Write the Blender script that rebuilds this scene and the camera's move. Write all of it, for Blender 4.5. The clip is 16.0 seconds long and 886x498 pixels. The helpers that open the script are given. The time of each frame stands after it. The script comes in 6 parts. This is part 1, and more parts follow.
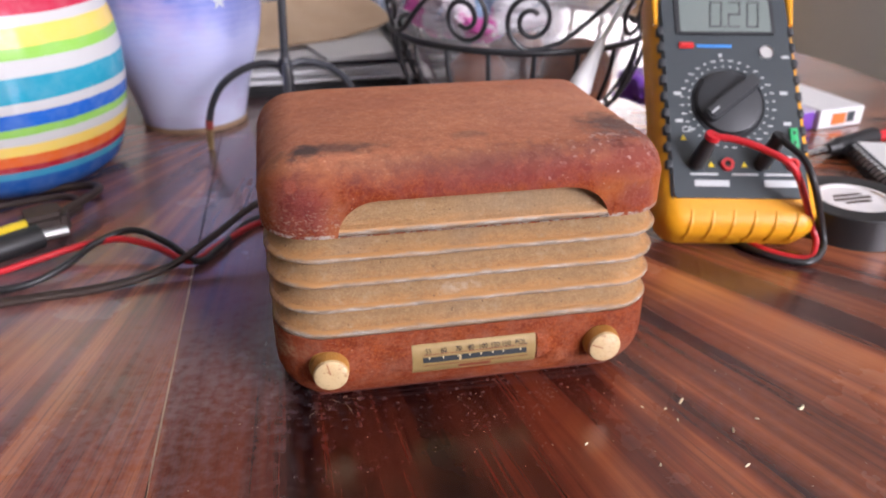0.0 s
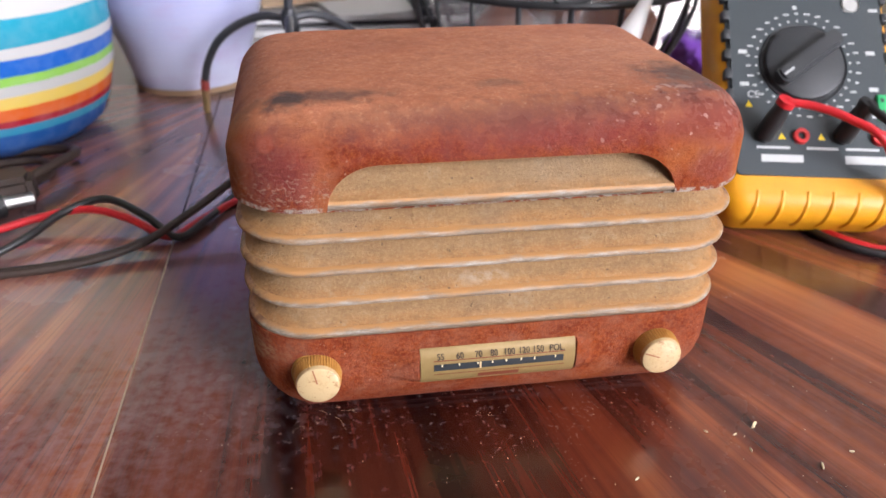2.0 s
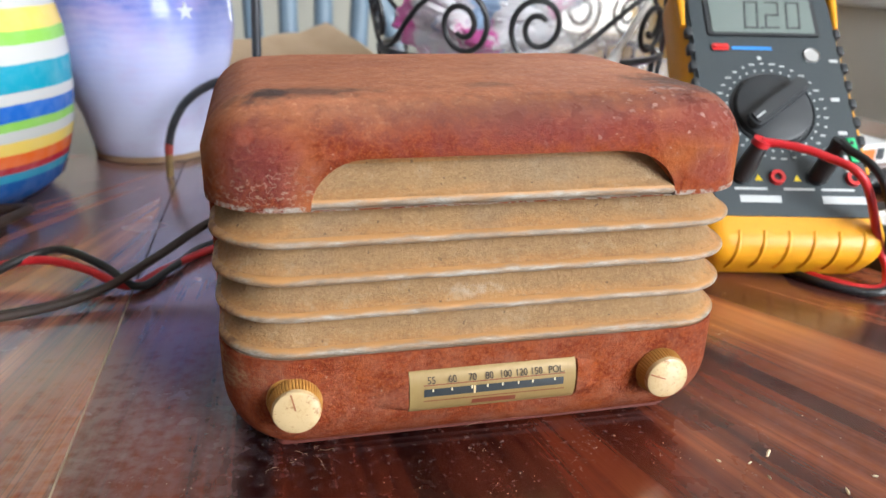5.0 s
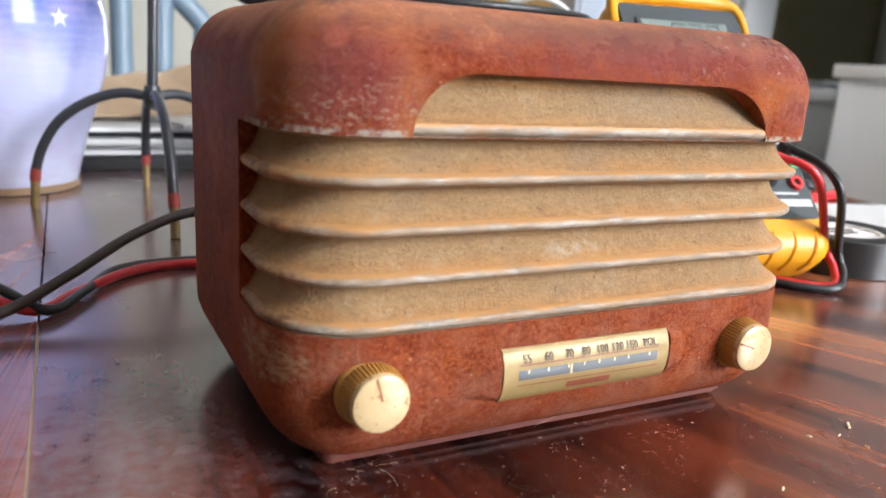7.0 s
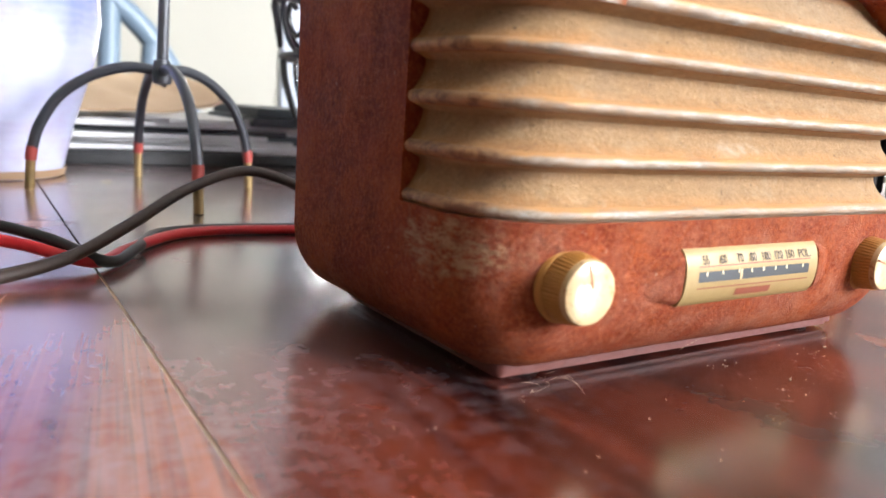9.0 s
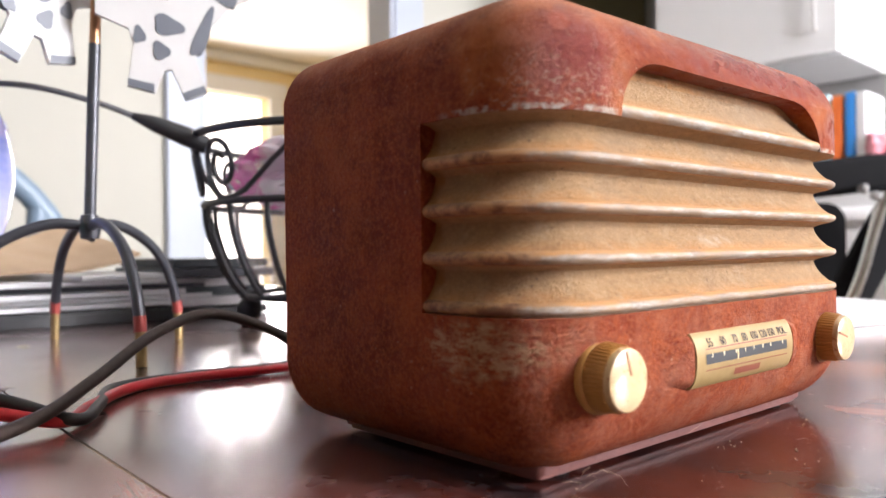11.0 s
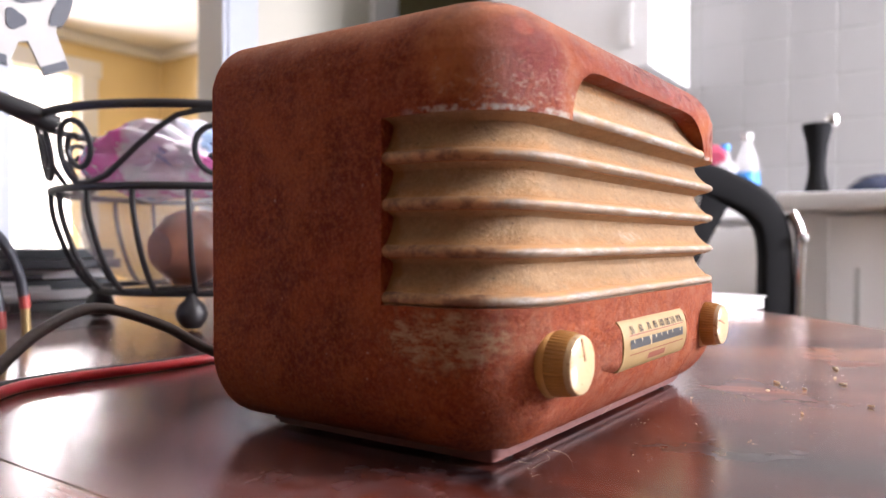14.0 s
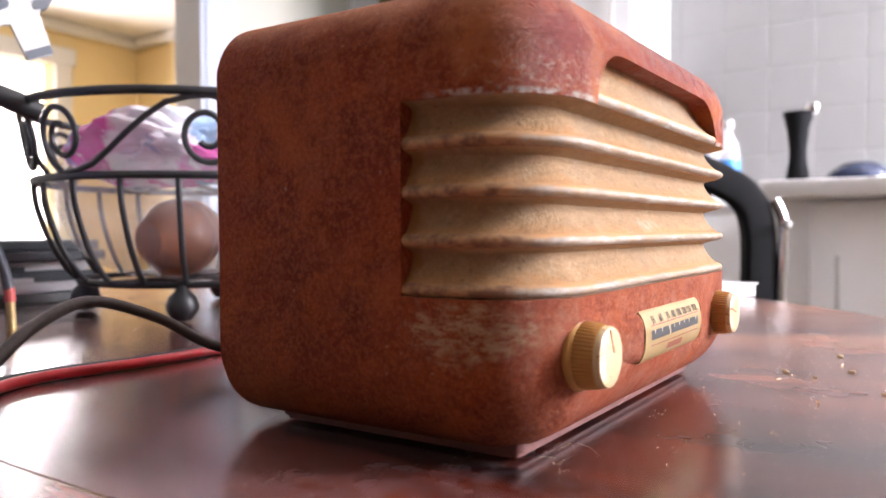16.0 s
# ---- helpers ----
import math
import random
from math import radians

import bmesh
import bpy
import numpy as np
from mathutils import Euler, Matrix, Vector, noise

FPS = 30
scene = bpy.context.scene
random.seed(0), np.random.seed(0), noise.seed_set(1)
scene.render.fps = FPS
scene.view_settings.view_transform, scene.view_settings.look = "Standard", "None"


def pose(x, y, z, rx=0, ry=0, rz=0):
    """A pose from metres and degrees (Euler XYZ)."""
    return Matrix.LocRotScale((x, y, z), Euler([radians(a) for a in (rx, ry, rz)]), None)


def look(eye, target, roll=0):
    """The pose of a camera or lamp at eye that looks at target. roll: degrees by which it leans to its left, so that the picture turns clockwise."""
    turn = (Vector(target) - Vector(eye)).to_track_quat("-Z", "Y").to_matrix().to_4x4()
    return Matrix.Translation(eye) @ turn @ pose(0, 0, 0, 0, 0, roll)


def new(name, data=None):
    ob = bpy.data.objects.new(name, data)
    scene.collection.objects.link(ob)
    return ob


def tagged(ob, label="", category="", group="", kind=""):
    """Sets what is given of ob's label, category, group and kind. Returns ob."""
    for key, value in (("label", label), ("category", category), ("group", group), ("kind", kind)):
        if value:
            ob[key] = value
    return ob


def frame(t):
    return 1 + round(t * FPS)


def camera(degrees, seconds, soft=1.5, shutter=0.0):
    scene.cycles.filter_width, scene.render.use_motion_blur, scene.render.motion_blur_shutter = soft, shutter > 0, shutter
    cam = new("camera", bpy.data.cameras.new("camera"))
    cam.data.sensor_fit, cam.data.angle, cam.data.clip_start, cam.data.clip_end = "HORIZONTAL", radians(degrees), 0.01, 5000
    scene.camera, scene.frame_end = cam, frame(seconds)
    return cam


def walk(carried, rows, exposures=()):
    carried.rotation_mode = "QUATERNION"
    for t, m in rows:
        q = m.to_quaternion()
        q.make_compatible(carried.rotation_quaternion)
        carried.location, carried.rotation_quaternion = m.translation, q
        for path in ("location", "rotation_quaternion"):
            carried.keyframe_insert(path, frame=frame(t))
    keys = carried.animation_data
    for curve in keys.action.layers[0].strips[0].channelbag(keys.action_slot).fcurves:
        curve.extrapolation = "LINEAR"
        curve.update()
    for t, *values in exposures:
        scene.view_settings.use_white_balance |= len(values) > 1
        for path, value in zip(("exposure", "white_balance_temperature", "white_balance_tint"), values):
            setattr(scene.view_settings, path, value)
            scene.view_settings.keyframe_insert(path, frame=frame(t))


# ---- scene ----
cam = camera(61.9, 16.0)
PATH = [
    (0, (-0.038, -0.23, 0.195), (0.341, 1.497, -0.739), 0.0),
    (0.5, (-0.035, -0.22, 0.193), (0.336, 1.499, -0.759), 0.3),
    (1, (-0.034, -0.208, 0.187), (0.315, 1.509, -0.778), 0.3),
    (1.5, (-0.033, -0.191, 0.178), (0.3, 1.517, -0.807), 0.5),
    (2, (-0.027, -0.18, 0.168), (0.297, 1.531, -0.814), 0.5),
    (2.5, (-0.023, -0.175, 0.161), (0.293, 1.557, -0.789), 0.3),
    (3, (-0.023, -0.174, 0.158), (0.304, 1.586, -0.736), 0.4),
    (3.5, (-0.022, -0.177, 0.151), (0.31, 1.611, -0.683), 0.4),
    (6, (-0.058, -0.174, 0.118), (0.594, 1.597, -0.542), 2.3),
    (6.5, (-0.073, -0.156, 0.102), (0.713, 1.583, -0.494), 3.0),
    (7, (-0.089, -0.132, 0.094), (0.843, 1.566, -0.403), 3.6),
    (7.5, (-0.105, -0.114, 0.088), (0.891, 1.56, -0.365), 3.9),
    (8, (-0.118, -0.111, 0.076), (0.896, 1.556, -0.365), 4.4),
    (10.5, (-0.149, -0.087, 0.05), (1.169, 1.412, -0.078), 0.5),
    (11, (-0.158, -0.088, 0.051), (1.198, 1.381, 0.05), -0.6),
    (11.5, (-0.166, -0.087, 0.051), (1.247, 1.327, 0.111), -0.5),
    (12, (-0.171, -0.08, 0.051), (1.327, 1.244, 0.124), -0.1),
    (12.5, (-0.18, -0.076, 0.051), (1.436, 1.101, 0.113), -0.4),
    (13, (-0.181, -0.074, 0.052), (1.463, 1.064, 0.1), -0.5),
    (13.5, (-0.181, -0.072, 0.052), (1.471, 1.057, 0.069), -0.3),
    (14, (-0.18, -0.069, 0.051), (1.477, 1.051, 0.031), 0.1),
    (14.5, (-0.18, -0.067, 0.051), (1.48, 1.048, 0.008), 0.2),
    (15, (-0.18, -0.063, 0.051), (1.488, 1.039, 0.0), 0.1),
    (15.5, (-0.18, -0.058, 0.051), (1.498, 1.029, -0.001), -0.0),
    (16, (-0.18, -0.058, 0.051), (1.506, 1.016, 0.001), -0.2),
]
EXPOSURES = [(0.0, -0.26, 6250, 24.0), (1.5, -0.11, 6300, 22.0), (3.5, -0.06, 6150, 7.0), (6.5, 0.07, 6150, 10.0), (8.0, 0.50, 6200, 11.0), (10.5, 0.78, 6350, 15.0), (11.0, 0.54, 6400, 17.0), (12.5, 0.44, 6400, 22.0), (15.0, 0.73, 6350, 21.0), (16.0, 0.76, 6300, 21.0)]
walk(cam, [(t, look(eye, target, roll)) for t, eye, target, roll in PATH], EXPOSURES)
cam.data.dof.use_dof, cam.data.dof.focus_distance, cam.data.dof.aperture_fstop = True, 0.215, 17.0

# The table top is z = 0, the floor z = -0.75.  The radio's dial is at the origin, its front faces -y.

# ---------------------------------------------------------------- light
world = bpy.data.worlds.new("sky")
scene.world = world
world.use_nodes = True
wn = world.node_tree.nodes
sky = wn.new("ShaderNodeTexSky")
sky.sky_type, sky.sun_disc = "NISHITA", False
sky.sun_elevation, sky.sun_rotation = radians(38), radians(200)
world.node_tree.links.new(sky.outputs[0], wn["Background"].inputs[0])
wn["Background"].inputs[1].default_value = 0.1


def area_lamp(name, eye, target, sx, sy, watts, colour):
    data = bpy.data.lights.new(name, "AREA")
    data.shape, data.size, data.size_y, data.energy, data.color = "RECTANGLE", sx, sy, watts, colour
    ob = new(name, data)
    ob.matrix_world = look(eye, target)
    return ob


area_lamp("window_daylight", (1.6, -2.31, 0.98), (1.5, 0.0, 0.70), 1.4, 1.25, 225, (0.96, 0.98, 1.0))
area_lamp("far_window_daylight", (2.3, 4.9, 0.45), (2.0, 3.0, 0.2), 0.85, 1.5, 45, (1.0, 0.98, 0.95))
sun = bpy.data.lights.new("sun", "SUN")
sun.energy, sun.angle, sun.color = 1.0, radians(12), (1.0, 0.96, 0.9)
sun_ob = new("sun", sun)
sun_ob.matrix_world = look((1.5, -4, 4), (0, 0, 0))


# ---------------------------------------------------------------- materials
def mat(name, base=(0.5, 0.5, 0.5), rough=0.5, metal=0.0, grain=0.0, scale=40.0, second=None, bump=0.0, bump_scale=300.0,
        transmission=0.0, coat=0.0, coarse=6.0, rough_var=0.0, alpha=1.0, stretch=(1, 1, 1), ior=1.5):
    """A Principled surface whose colour wanders between base and second at two scales, with fine relief."""
    m = bpy.data.materials.new(name)
    m.use_nodes = True
    nt = m.node_tree
    n, l = nt.nodes, nt.links
    p = n["Principled BSDF"]
    p.inputs["Base Color"].default_value = (*base, 1)
    p.inputs["Roughness"].default_value = rough
    p.inputs["Metallic"].default_value = metal
    p.inputs["Transmission Weight"].default_value = transmission
    p.inputs["Coat Weight"].default_value = coat
    p.inputs["Alpha"].default_value = alpha
    p.inputs["IOR"].default_value = ior
    tc = n.new("ShaderNodeTexCoord")
    mp = n.new("ShaderNodeMapping")
    mp.inputs["Scale"].default_value = stretch
    l.new(tc.outputs["Object"], mp.inputs[0])
    if grain > 0 or second:
        second = second or tuple(c * 0.7 for c in base)
        a, b = n.new("ShaderNodeTexNoise"), n.new("ShaderNodeTexNoise")
        a.inputs["Scale"].default_value, a.inputs["Detail"].default_value = scale, 6
        b.inputs["Scale"].default_value, b.inputs["Detail"].default_value = coarse, 4
        l.new(mp.outputs[0], a.inputs[0])
        l.new(mp.outputs[0], b.inputs[0])
        mx = n.new("ShaderNodeMath")
        mx.operation = "ADD"
        l.new(a.outputs[0], mx.inputs[0])
        l.new(b.outputs[0], mx.inputs[1])
        rp = n.new("ShaderNodeMapRange")
        rp.inputs["From Min"].default_value, rp.inputs["From Max"].default_value = 0.72, 1.28
        rp.inputs["To Min"].default_value, rp.inputs["To Max"].default_value = 0.0, max(grain, 0.01)
        l.new(mx.outputs[0], rp.inputs[0])
        mc = n.new("ShaderNodeMix")
        mc.data_type = "RGBA"
        mc.inputs["A"].default_value, mc.inputs["B"].default_value = (*base, 1), (*second, 1)
        l.new(rp.outputs[0], mc.inputs["Factor"])
        l.new(mc.outputs["Result"], p.inputs["Base Color"])
        if rough_var:
            rr = n.new("ShaderNodeMapRange")
            rr.inputs["From Min"].default_value, rr.inputs["From Max"].default_value = 0.3, 0.7
            rr.inputs["To Min"].default_value, rr.inputs["To Max"].default_value = rough - rough_var, rough + rough_var
            l.new(b.outputs[0], rr.inputs[0])
            l.new(rr.outputs[0], p.inputs["Roughness"])
    if bump:
        bn, bp = n.new("ShaderNodeTexNoise"), n.new("ShaderNodeBump")
        bn.inputs["Scale"].default_value, bn.inputs["Detail"].default_value = bump_scale, 5
        l.new(mp.outputs[0], bn.inputs[0])
        bp.inputs["Strength"].default_value, bp.inputs["Distance"].default_value = bump, 0.002
        l.new(bn.outputs[0], bp.inputs["Height"])
        l.new(bp.outputs[0], p.inputs["Normal"])
    return m


class Graph:
    """Short hand for building a node material by hand."""

    def __init__(self, name):
        self.m = bpy.data.materials.new(name)
        self.m.use_nodes = True
        self.n, self.l = self.m.node_tree.nodes, self.m.node_tree.links
        self.p = self.n["Principled BSDF"]
        self.co = self.n.new("ShaderNodeTexCoord").outputs["Object"]

    def feed(self, socket, value):
        if isinstance(value, (int, float)):
            socket.default_value = value
        elif isinstance(value, tuple):
            socket.default_value = (*value, 1) if len(value) == 3 and socket.type == "RGBA" else value
        else:
            self.l.new(value, socket)

    def noise(self, scale, detail=5, rough=0.55, stretch=(1, 1, 1), co=None):
        mp = self.n.new("ShaderNodeMapping")
        mp.inputs["Scale"].default_value = stretch
        self.l.new(co or self.co, mp.inputs[0])
        t = self.n.new("ShaderNodeTexNoise")
        t.inputs["Scale"].default_value, t.inputs["Detail"].default_value, t.inputs["Roughness"].default_value = scale, detail, rough
        self.l.new(mp.outputs[0], t.inputs[0])
        return t.outputs[0]

    def math(self, op, a, b=0.0, c=0.0):
        t = self.n.new("ShaderNodeMath")
        t.operation = op
        for k, v in enumerate((a, b, c)):
            self.feed(t.inputs[k], v)
        return t.outputs[0]

    def span(self, v, lo, hi, a=0.0, b=1.0):
        t = self.n.new("ShaderNodeMapRange")
        for k, x in zip(("From Min", "From Max", "To Min", "To Max"), (lo, hi, a, b)):
            t.inputs[k].default_value = x
        self.l.new(v, t.inputs[0])
        return t.outputs[0]

    def mix(self, f, a, b):
        t = self.n.new("ShaderNodeMix")
        t.data_type = "RGBA"
        self.feed(t.inputs["Factor"], f)
        self.feed(t.inputs["A"], a)
        self.feed(t.inputs["B"], b)
        return t.outputs["Result"]

    def near(self, x, y, z, rx, ry, rz, soft=0.5):
        """1 inside an ellipsoid about a place, 0 outside, with a ragged soft edge."""
        mp = self.n.new("ShaderNodeMapping")
        mp.inputs["Location"].default_value = (-x / rx, -y / ry, -z / rz)
        mp.inputs["Scale"].default_value = (1 / rx, 1 / ry, 1 / rz)
        self.l.new(self.co, mp.inputs[0])
        ln = self.n.new("ShaderNodeVectorMath")
        ln.operation = "LENGTH"
        self.l.new(mp.outputs[0], ln.inputs[0])
        wob = self.math("ADD", ln.outputs["Value"], self.span(self.noise(220, 4), 0.3, 0.7, -0.45, 0.45))
        return self.span(wob, 1.0 - soft, 1.0 + soft, 1.0, 0.0)

    def bump(self, h, strength, dist=0.002):
        b = self.n.new("ShaderNodeBump")
        b.inputs["Strength"].default_value, b.inputs["Distance"].default_value = strength, dist
        self.l.new(h, b.inputs["Height"])
        self.l.new(b.outputs[0], self.p.inputs["Normal"])


def brown_lacquer():
    """Worn red-brown lacquered fibre: orange fibres, dark stains on the lid, pink rubbed corners, pale scuffs."""
    g = Graph("brown_lacquer")
    zsep = g.n.new("ShaderNodeSeparateXYZ")
    g.l.new(g.co, zsep.inputs[0])
    g.p.inputs["Specular IOR Level"].default_value = 0.14
    fine, mid, coarse = g.noise(850, 6, 0.8), g.noise(150, 6, 0.7), g.noise(20, 4)
    streak = g.noise(70, 6, 0.75, (0.55, 1, 1))
    c = g.mix(g.span(coarse, 0.38, 0.62), (0.245, 0.034, 0.008), (0.155, 0.018, 0.005))
    c = g.mix(g.math("MULTIPLY", g.span(streak, 0.46, 0.60), 0.5), c, (0.30, 0.055, 0.013))
    c = g.mix(g.math("MULTIPLY", g.span(g.noise(75, 6, 0.75), 0.50, 0.70), 0.3), c, (0.075, 0.010, 0.006))
    c = g.mix(g.math("MULTIPLY", g.span(g.noise(30, 6, 0.85), 0.49, 0.61), 0.72), c, (0.38, 0.082, 0.016))
    c = g.mix(g.math("MULTIPLY", g.span(fine, 0.47, 0.58), 0.55), c, (0.42, 0.115, 0.036))
    c = g.mix(g.math("MULTIPLY", g.span(g.noise(1000, 6, 0.8), 0.49, 0.62), 0.42), c, (0.085, 0.013, 0.007))
    # worn pinker lid lacquer, also lightened upward in place of light from above
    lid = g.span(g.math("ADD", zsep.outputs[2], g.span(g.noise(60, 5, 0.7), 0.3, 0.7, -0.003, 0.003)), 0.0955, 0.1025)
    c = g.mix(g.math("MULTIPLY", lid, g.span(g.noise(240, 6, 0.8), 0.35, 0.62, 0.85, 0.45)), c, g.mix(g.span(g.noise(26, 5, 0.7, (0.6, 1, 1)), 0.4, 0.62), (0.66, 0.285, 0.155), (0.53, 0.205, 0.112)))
    c = g.mix(g.math("MULTIPLY", g.math("MULTIPLY", g.near(0.028, 0.0, 0.018, 0.085, 0.013, 0.022, 0.5), g.span(g.noise(95, 6, 0.8), 0.42, 0.62)), 0.6), c, (0.36, 0.145, 0.090))
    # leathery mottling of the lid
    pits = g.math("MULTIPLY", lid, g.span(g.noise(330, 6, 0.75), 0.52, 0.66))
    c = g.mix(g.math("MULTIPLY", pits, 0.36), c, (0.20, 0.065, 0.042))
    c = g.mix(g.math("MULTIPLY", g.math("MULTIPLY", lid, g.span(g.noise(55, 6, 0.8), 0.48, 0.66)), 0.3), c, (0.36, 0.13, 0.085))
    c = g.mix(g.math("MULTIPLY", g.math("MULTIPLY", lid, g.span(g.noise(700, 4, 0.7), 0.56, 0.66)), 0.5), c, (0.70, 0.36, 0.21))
    # rubbed edges at the front corners of the lid
    for x, y, z, rx, ry, rz in ((-0.052, 0.012, 0.092, 0.008, 0.012, 0.010), (-0.0255, 0.0, 0.087, 0.0045, 0.006, 0.011),
                                (0.080, 0.0, 0.090, 0.010, 0.006, 0.006), (0.098, 0.006, 0.088, 0.006, 0.012, 0.008),
                                (-0.03, 0.0, 0.101, 0.006, 0.008, 0.006)):
        c = g.mix(g.math("MULTIPLY", g.near(x, y, z, rx, ry, rz), 0.65), c, (0.50, 0.17, 0.055))
    # smooth pinkish lacquer left on the lid's front corners
    pink = None
    for x, y, z, rx, ry, rz in ((-0.036, 0.001, 0.091, 0.013, 0.014, 0.0105), (0.084, 0.0, 0.086, 0.008, 0.008, 0.006), (0.045, 0.003, 0.097, 0.050, 0.008, 0.006), (0.084, 0.004, 0.099, 0.018, 0.013, 0.008)):
        k = g.near(x, y, z, rx, ry, rz)
        pink = k if pink is None else g.math("MAXIMUM", pink, k)
    c = g.mix(g.math("MULTIPLY", pink, 0.72), c, (0.235, 0.055, 0.050))
    for x, y, z in ((-0.0395, 0.0045, 0.0975), ):
        c = g.mix(g.near(x, y, z, 0.0024, 0.003, 0.002, 0.3), c, (0.40, 0.10, 0.06))
    # dark smudges on the lid
    for x, y, z, rx, ry, f in ((-0.033, 0.0170, 0.105, 0.0045, 0.0045, 0.95), (-0.024, 0.0175, 0.105, 0.015, 0.0042, 0.7), (0.086, 0.022, 0.104, 0.013, 0.012, 0.8), (0.03, 0.006, 0.101, 0.055, 0.004, 0.35), (0.026, 0.021, 0.105, 0.006, 0.003, 0.4)):
        c = g.mix(g.math("MULTIPLY", g.near(x, y, z, rx, ry, 0.012), f), c, (0.075, 0.05, 0.047))
    # bare scuffed patch below the grille on the flank, and pale scratches
    scr = g.math("MULTIPLY", g.near(-0.048, 0.019, 0.0300, 0.016, 0.0125, 0.0058, 0.35), g.span(g.noise(460, 6, 0.8, (1, 0.6, 1.9)), 0.43, 0.56))
    c = g.mix(g.math("MULTIPLY", scr, 0.85), c, (0.46, 0.28, 0.15))
    edge = g.math("MULTIPLY", g.near(-0.036, 0.004, 0.0815, 0.018, 0.02, 0.006), g.span(g.noise(500, 3, 0.6, (1, 1, 2.2)), 0.58, 0.64))
    c = g.mix(g.math("MULTIPLY", edge, 0.45), c, (0.50, 0.38, 0.28))
    # glints on the lid's right front corner, painted as pale pink specks
    glint = g.math("MULTIPLY", g.near(0.080, 0.006, 0.101, 0.020, 0.010, 0.008, 0.4), g.span(g.noise(260, 2, 0.4), 0.635, 0.66))
    c = g.mix(g.math("MULTIPLY", glint, 0.45), c, (0.66, 0.45, 0.40))
    low = g.math("MULTIPLY", g.near(-0.045, 0.006, 0.03, 0.014, 0.014, 0.008), g.span(g.noise(300, 4, 0.7), 0.5, 0.66))
    c = g.mix(g.math("MULTIPLY", low, 0.25), c, (0.38, 0.22, 0.15))
    speck = g.math("MULTIPLY", g.near(0.078, 0.003, 0.096, 0.03, 0.012, 0.012, 0.7), g.span(g.noise(420, 2), 0.675, 0.695))
    c = g.mix(g.math("MULTIPLY", speck, 0.7), c, (0.55, 0.34, 0.28))
    hair = g.math("MULTIPLY", g.near(-0.04, 0.002, 0.0855, 0.012, 0.014, 0.006, 0.7), g.span(g.math("ABSOLUTE", g.math("SUBTRACT", g.noise(150, 3, 0.5), 0.5)), 0.004, 0.012, 1.0, 0.0))
    c = g.mix(g.math("MULTIPLY", hair, 0.45), c, (0.52, 0.36, 0.27))
    chips = g.math("MULTIPLY", g.math("MULTIPLY", g.span(g.math("ABSOLUTE", g.math("SUBTRACT", zsep.outputs[2], 0.0790)), 0.0006, 0.0011, 1.0, 0.0), g.span(zsep.outputs[1], 0.022, 0.03, 1.0, 0.0)), g.span(g.noise(300, 5, 0.7), 0.46, 0.56))
    c = g.mix(g.math("MULTIPLY", chips, 0.85), c, (0.46, 0.41, 0.35))
    pin = g.span(g.noise(760, 2, 0.4), 0.74, 0.77)
    c = g.mix(g.math("MULTIPLY", pin, 0.5), c, (0.5, 0.33, 0.24))
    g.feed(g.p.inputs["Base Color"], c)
    g.feed(g.p.inputs["Roughness"], g.math("SUBTRACT", g.span(mid, 0.3, 0.7, 0.52, 0.68), g.math("MULTIPLY", pink, 0.34)))
    g.bump(g.math("ADD", g.math("ADD", fine, g.math("MULTIPLY", mid, 0.8)), g.math("MULTIPLY", g.noise(60, 3, 0.5), 1.6)), 0.9, 0.0010)
    return g.m


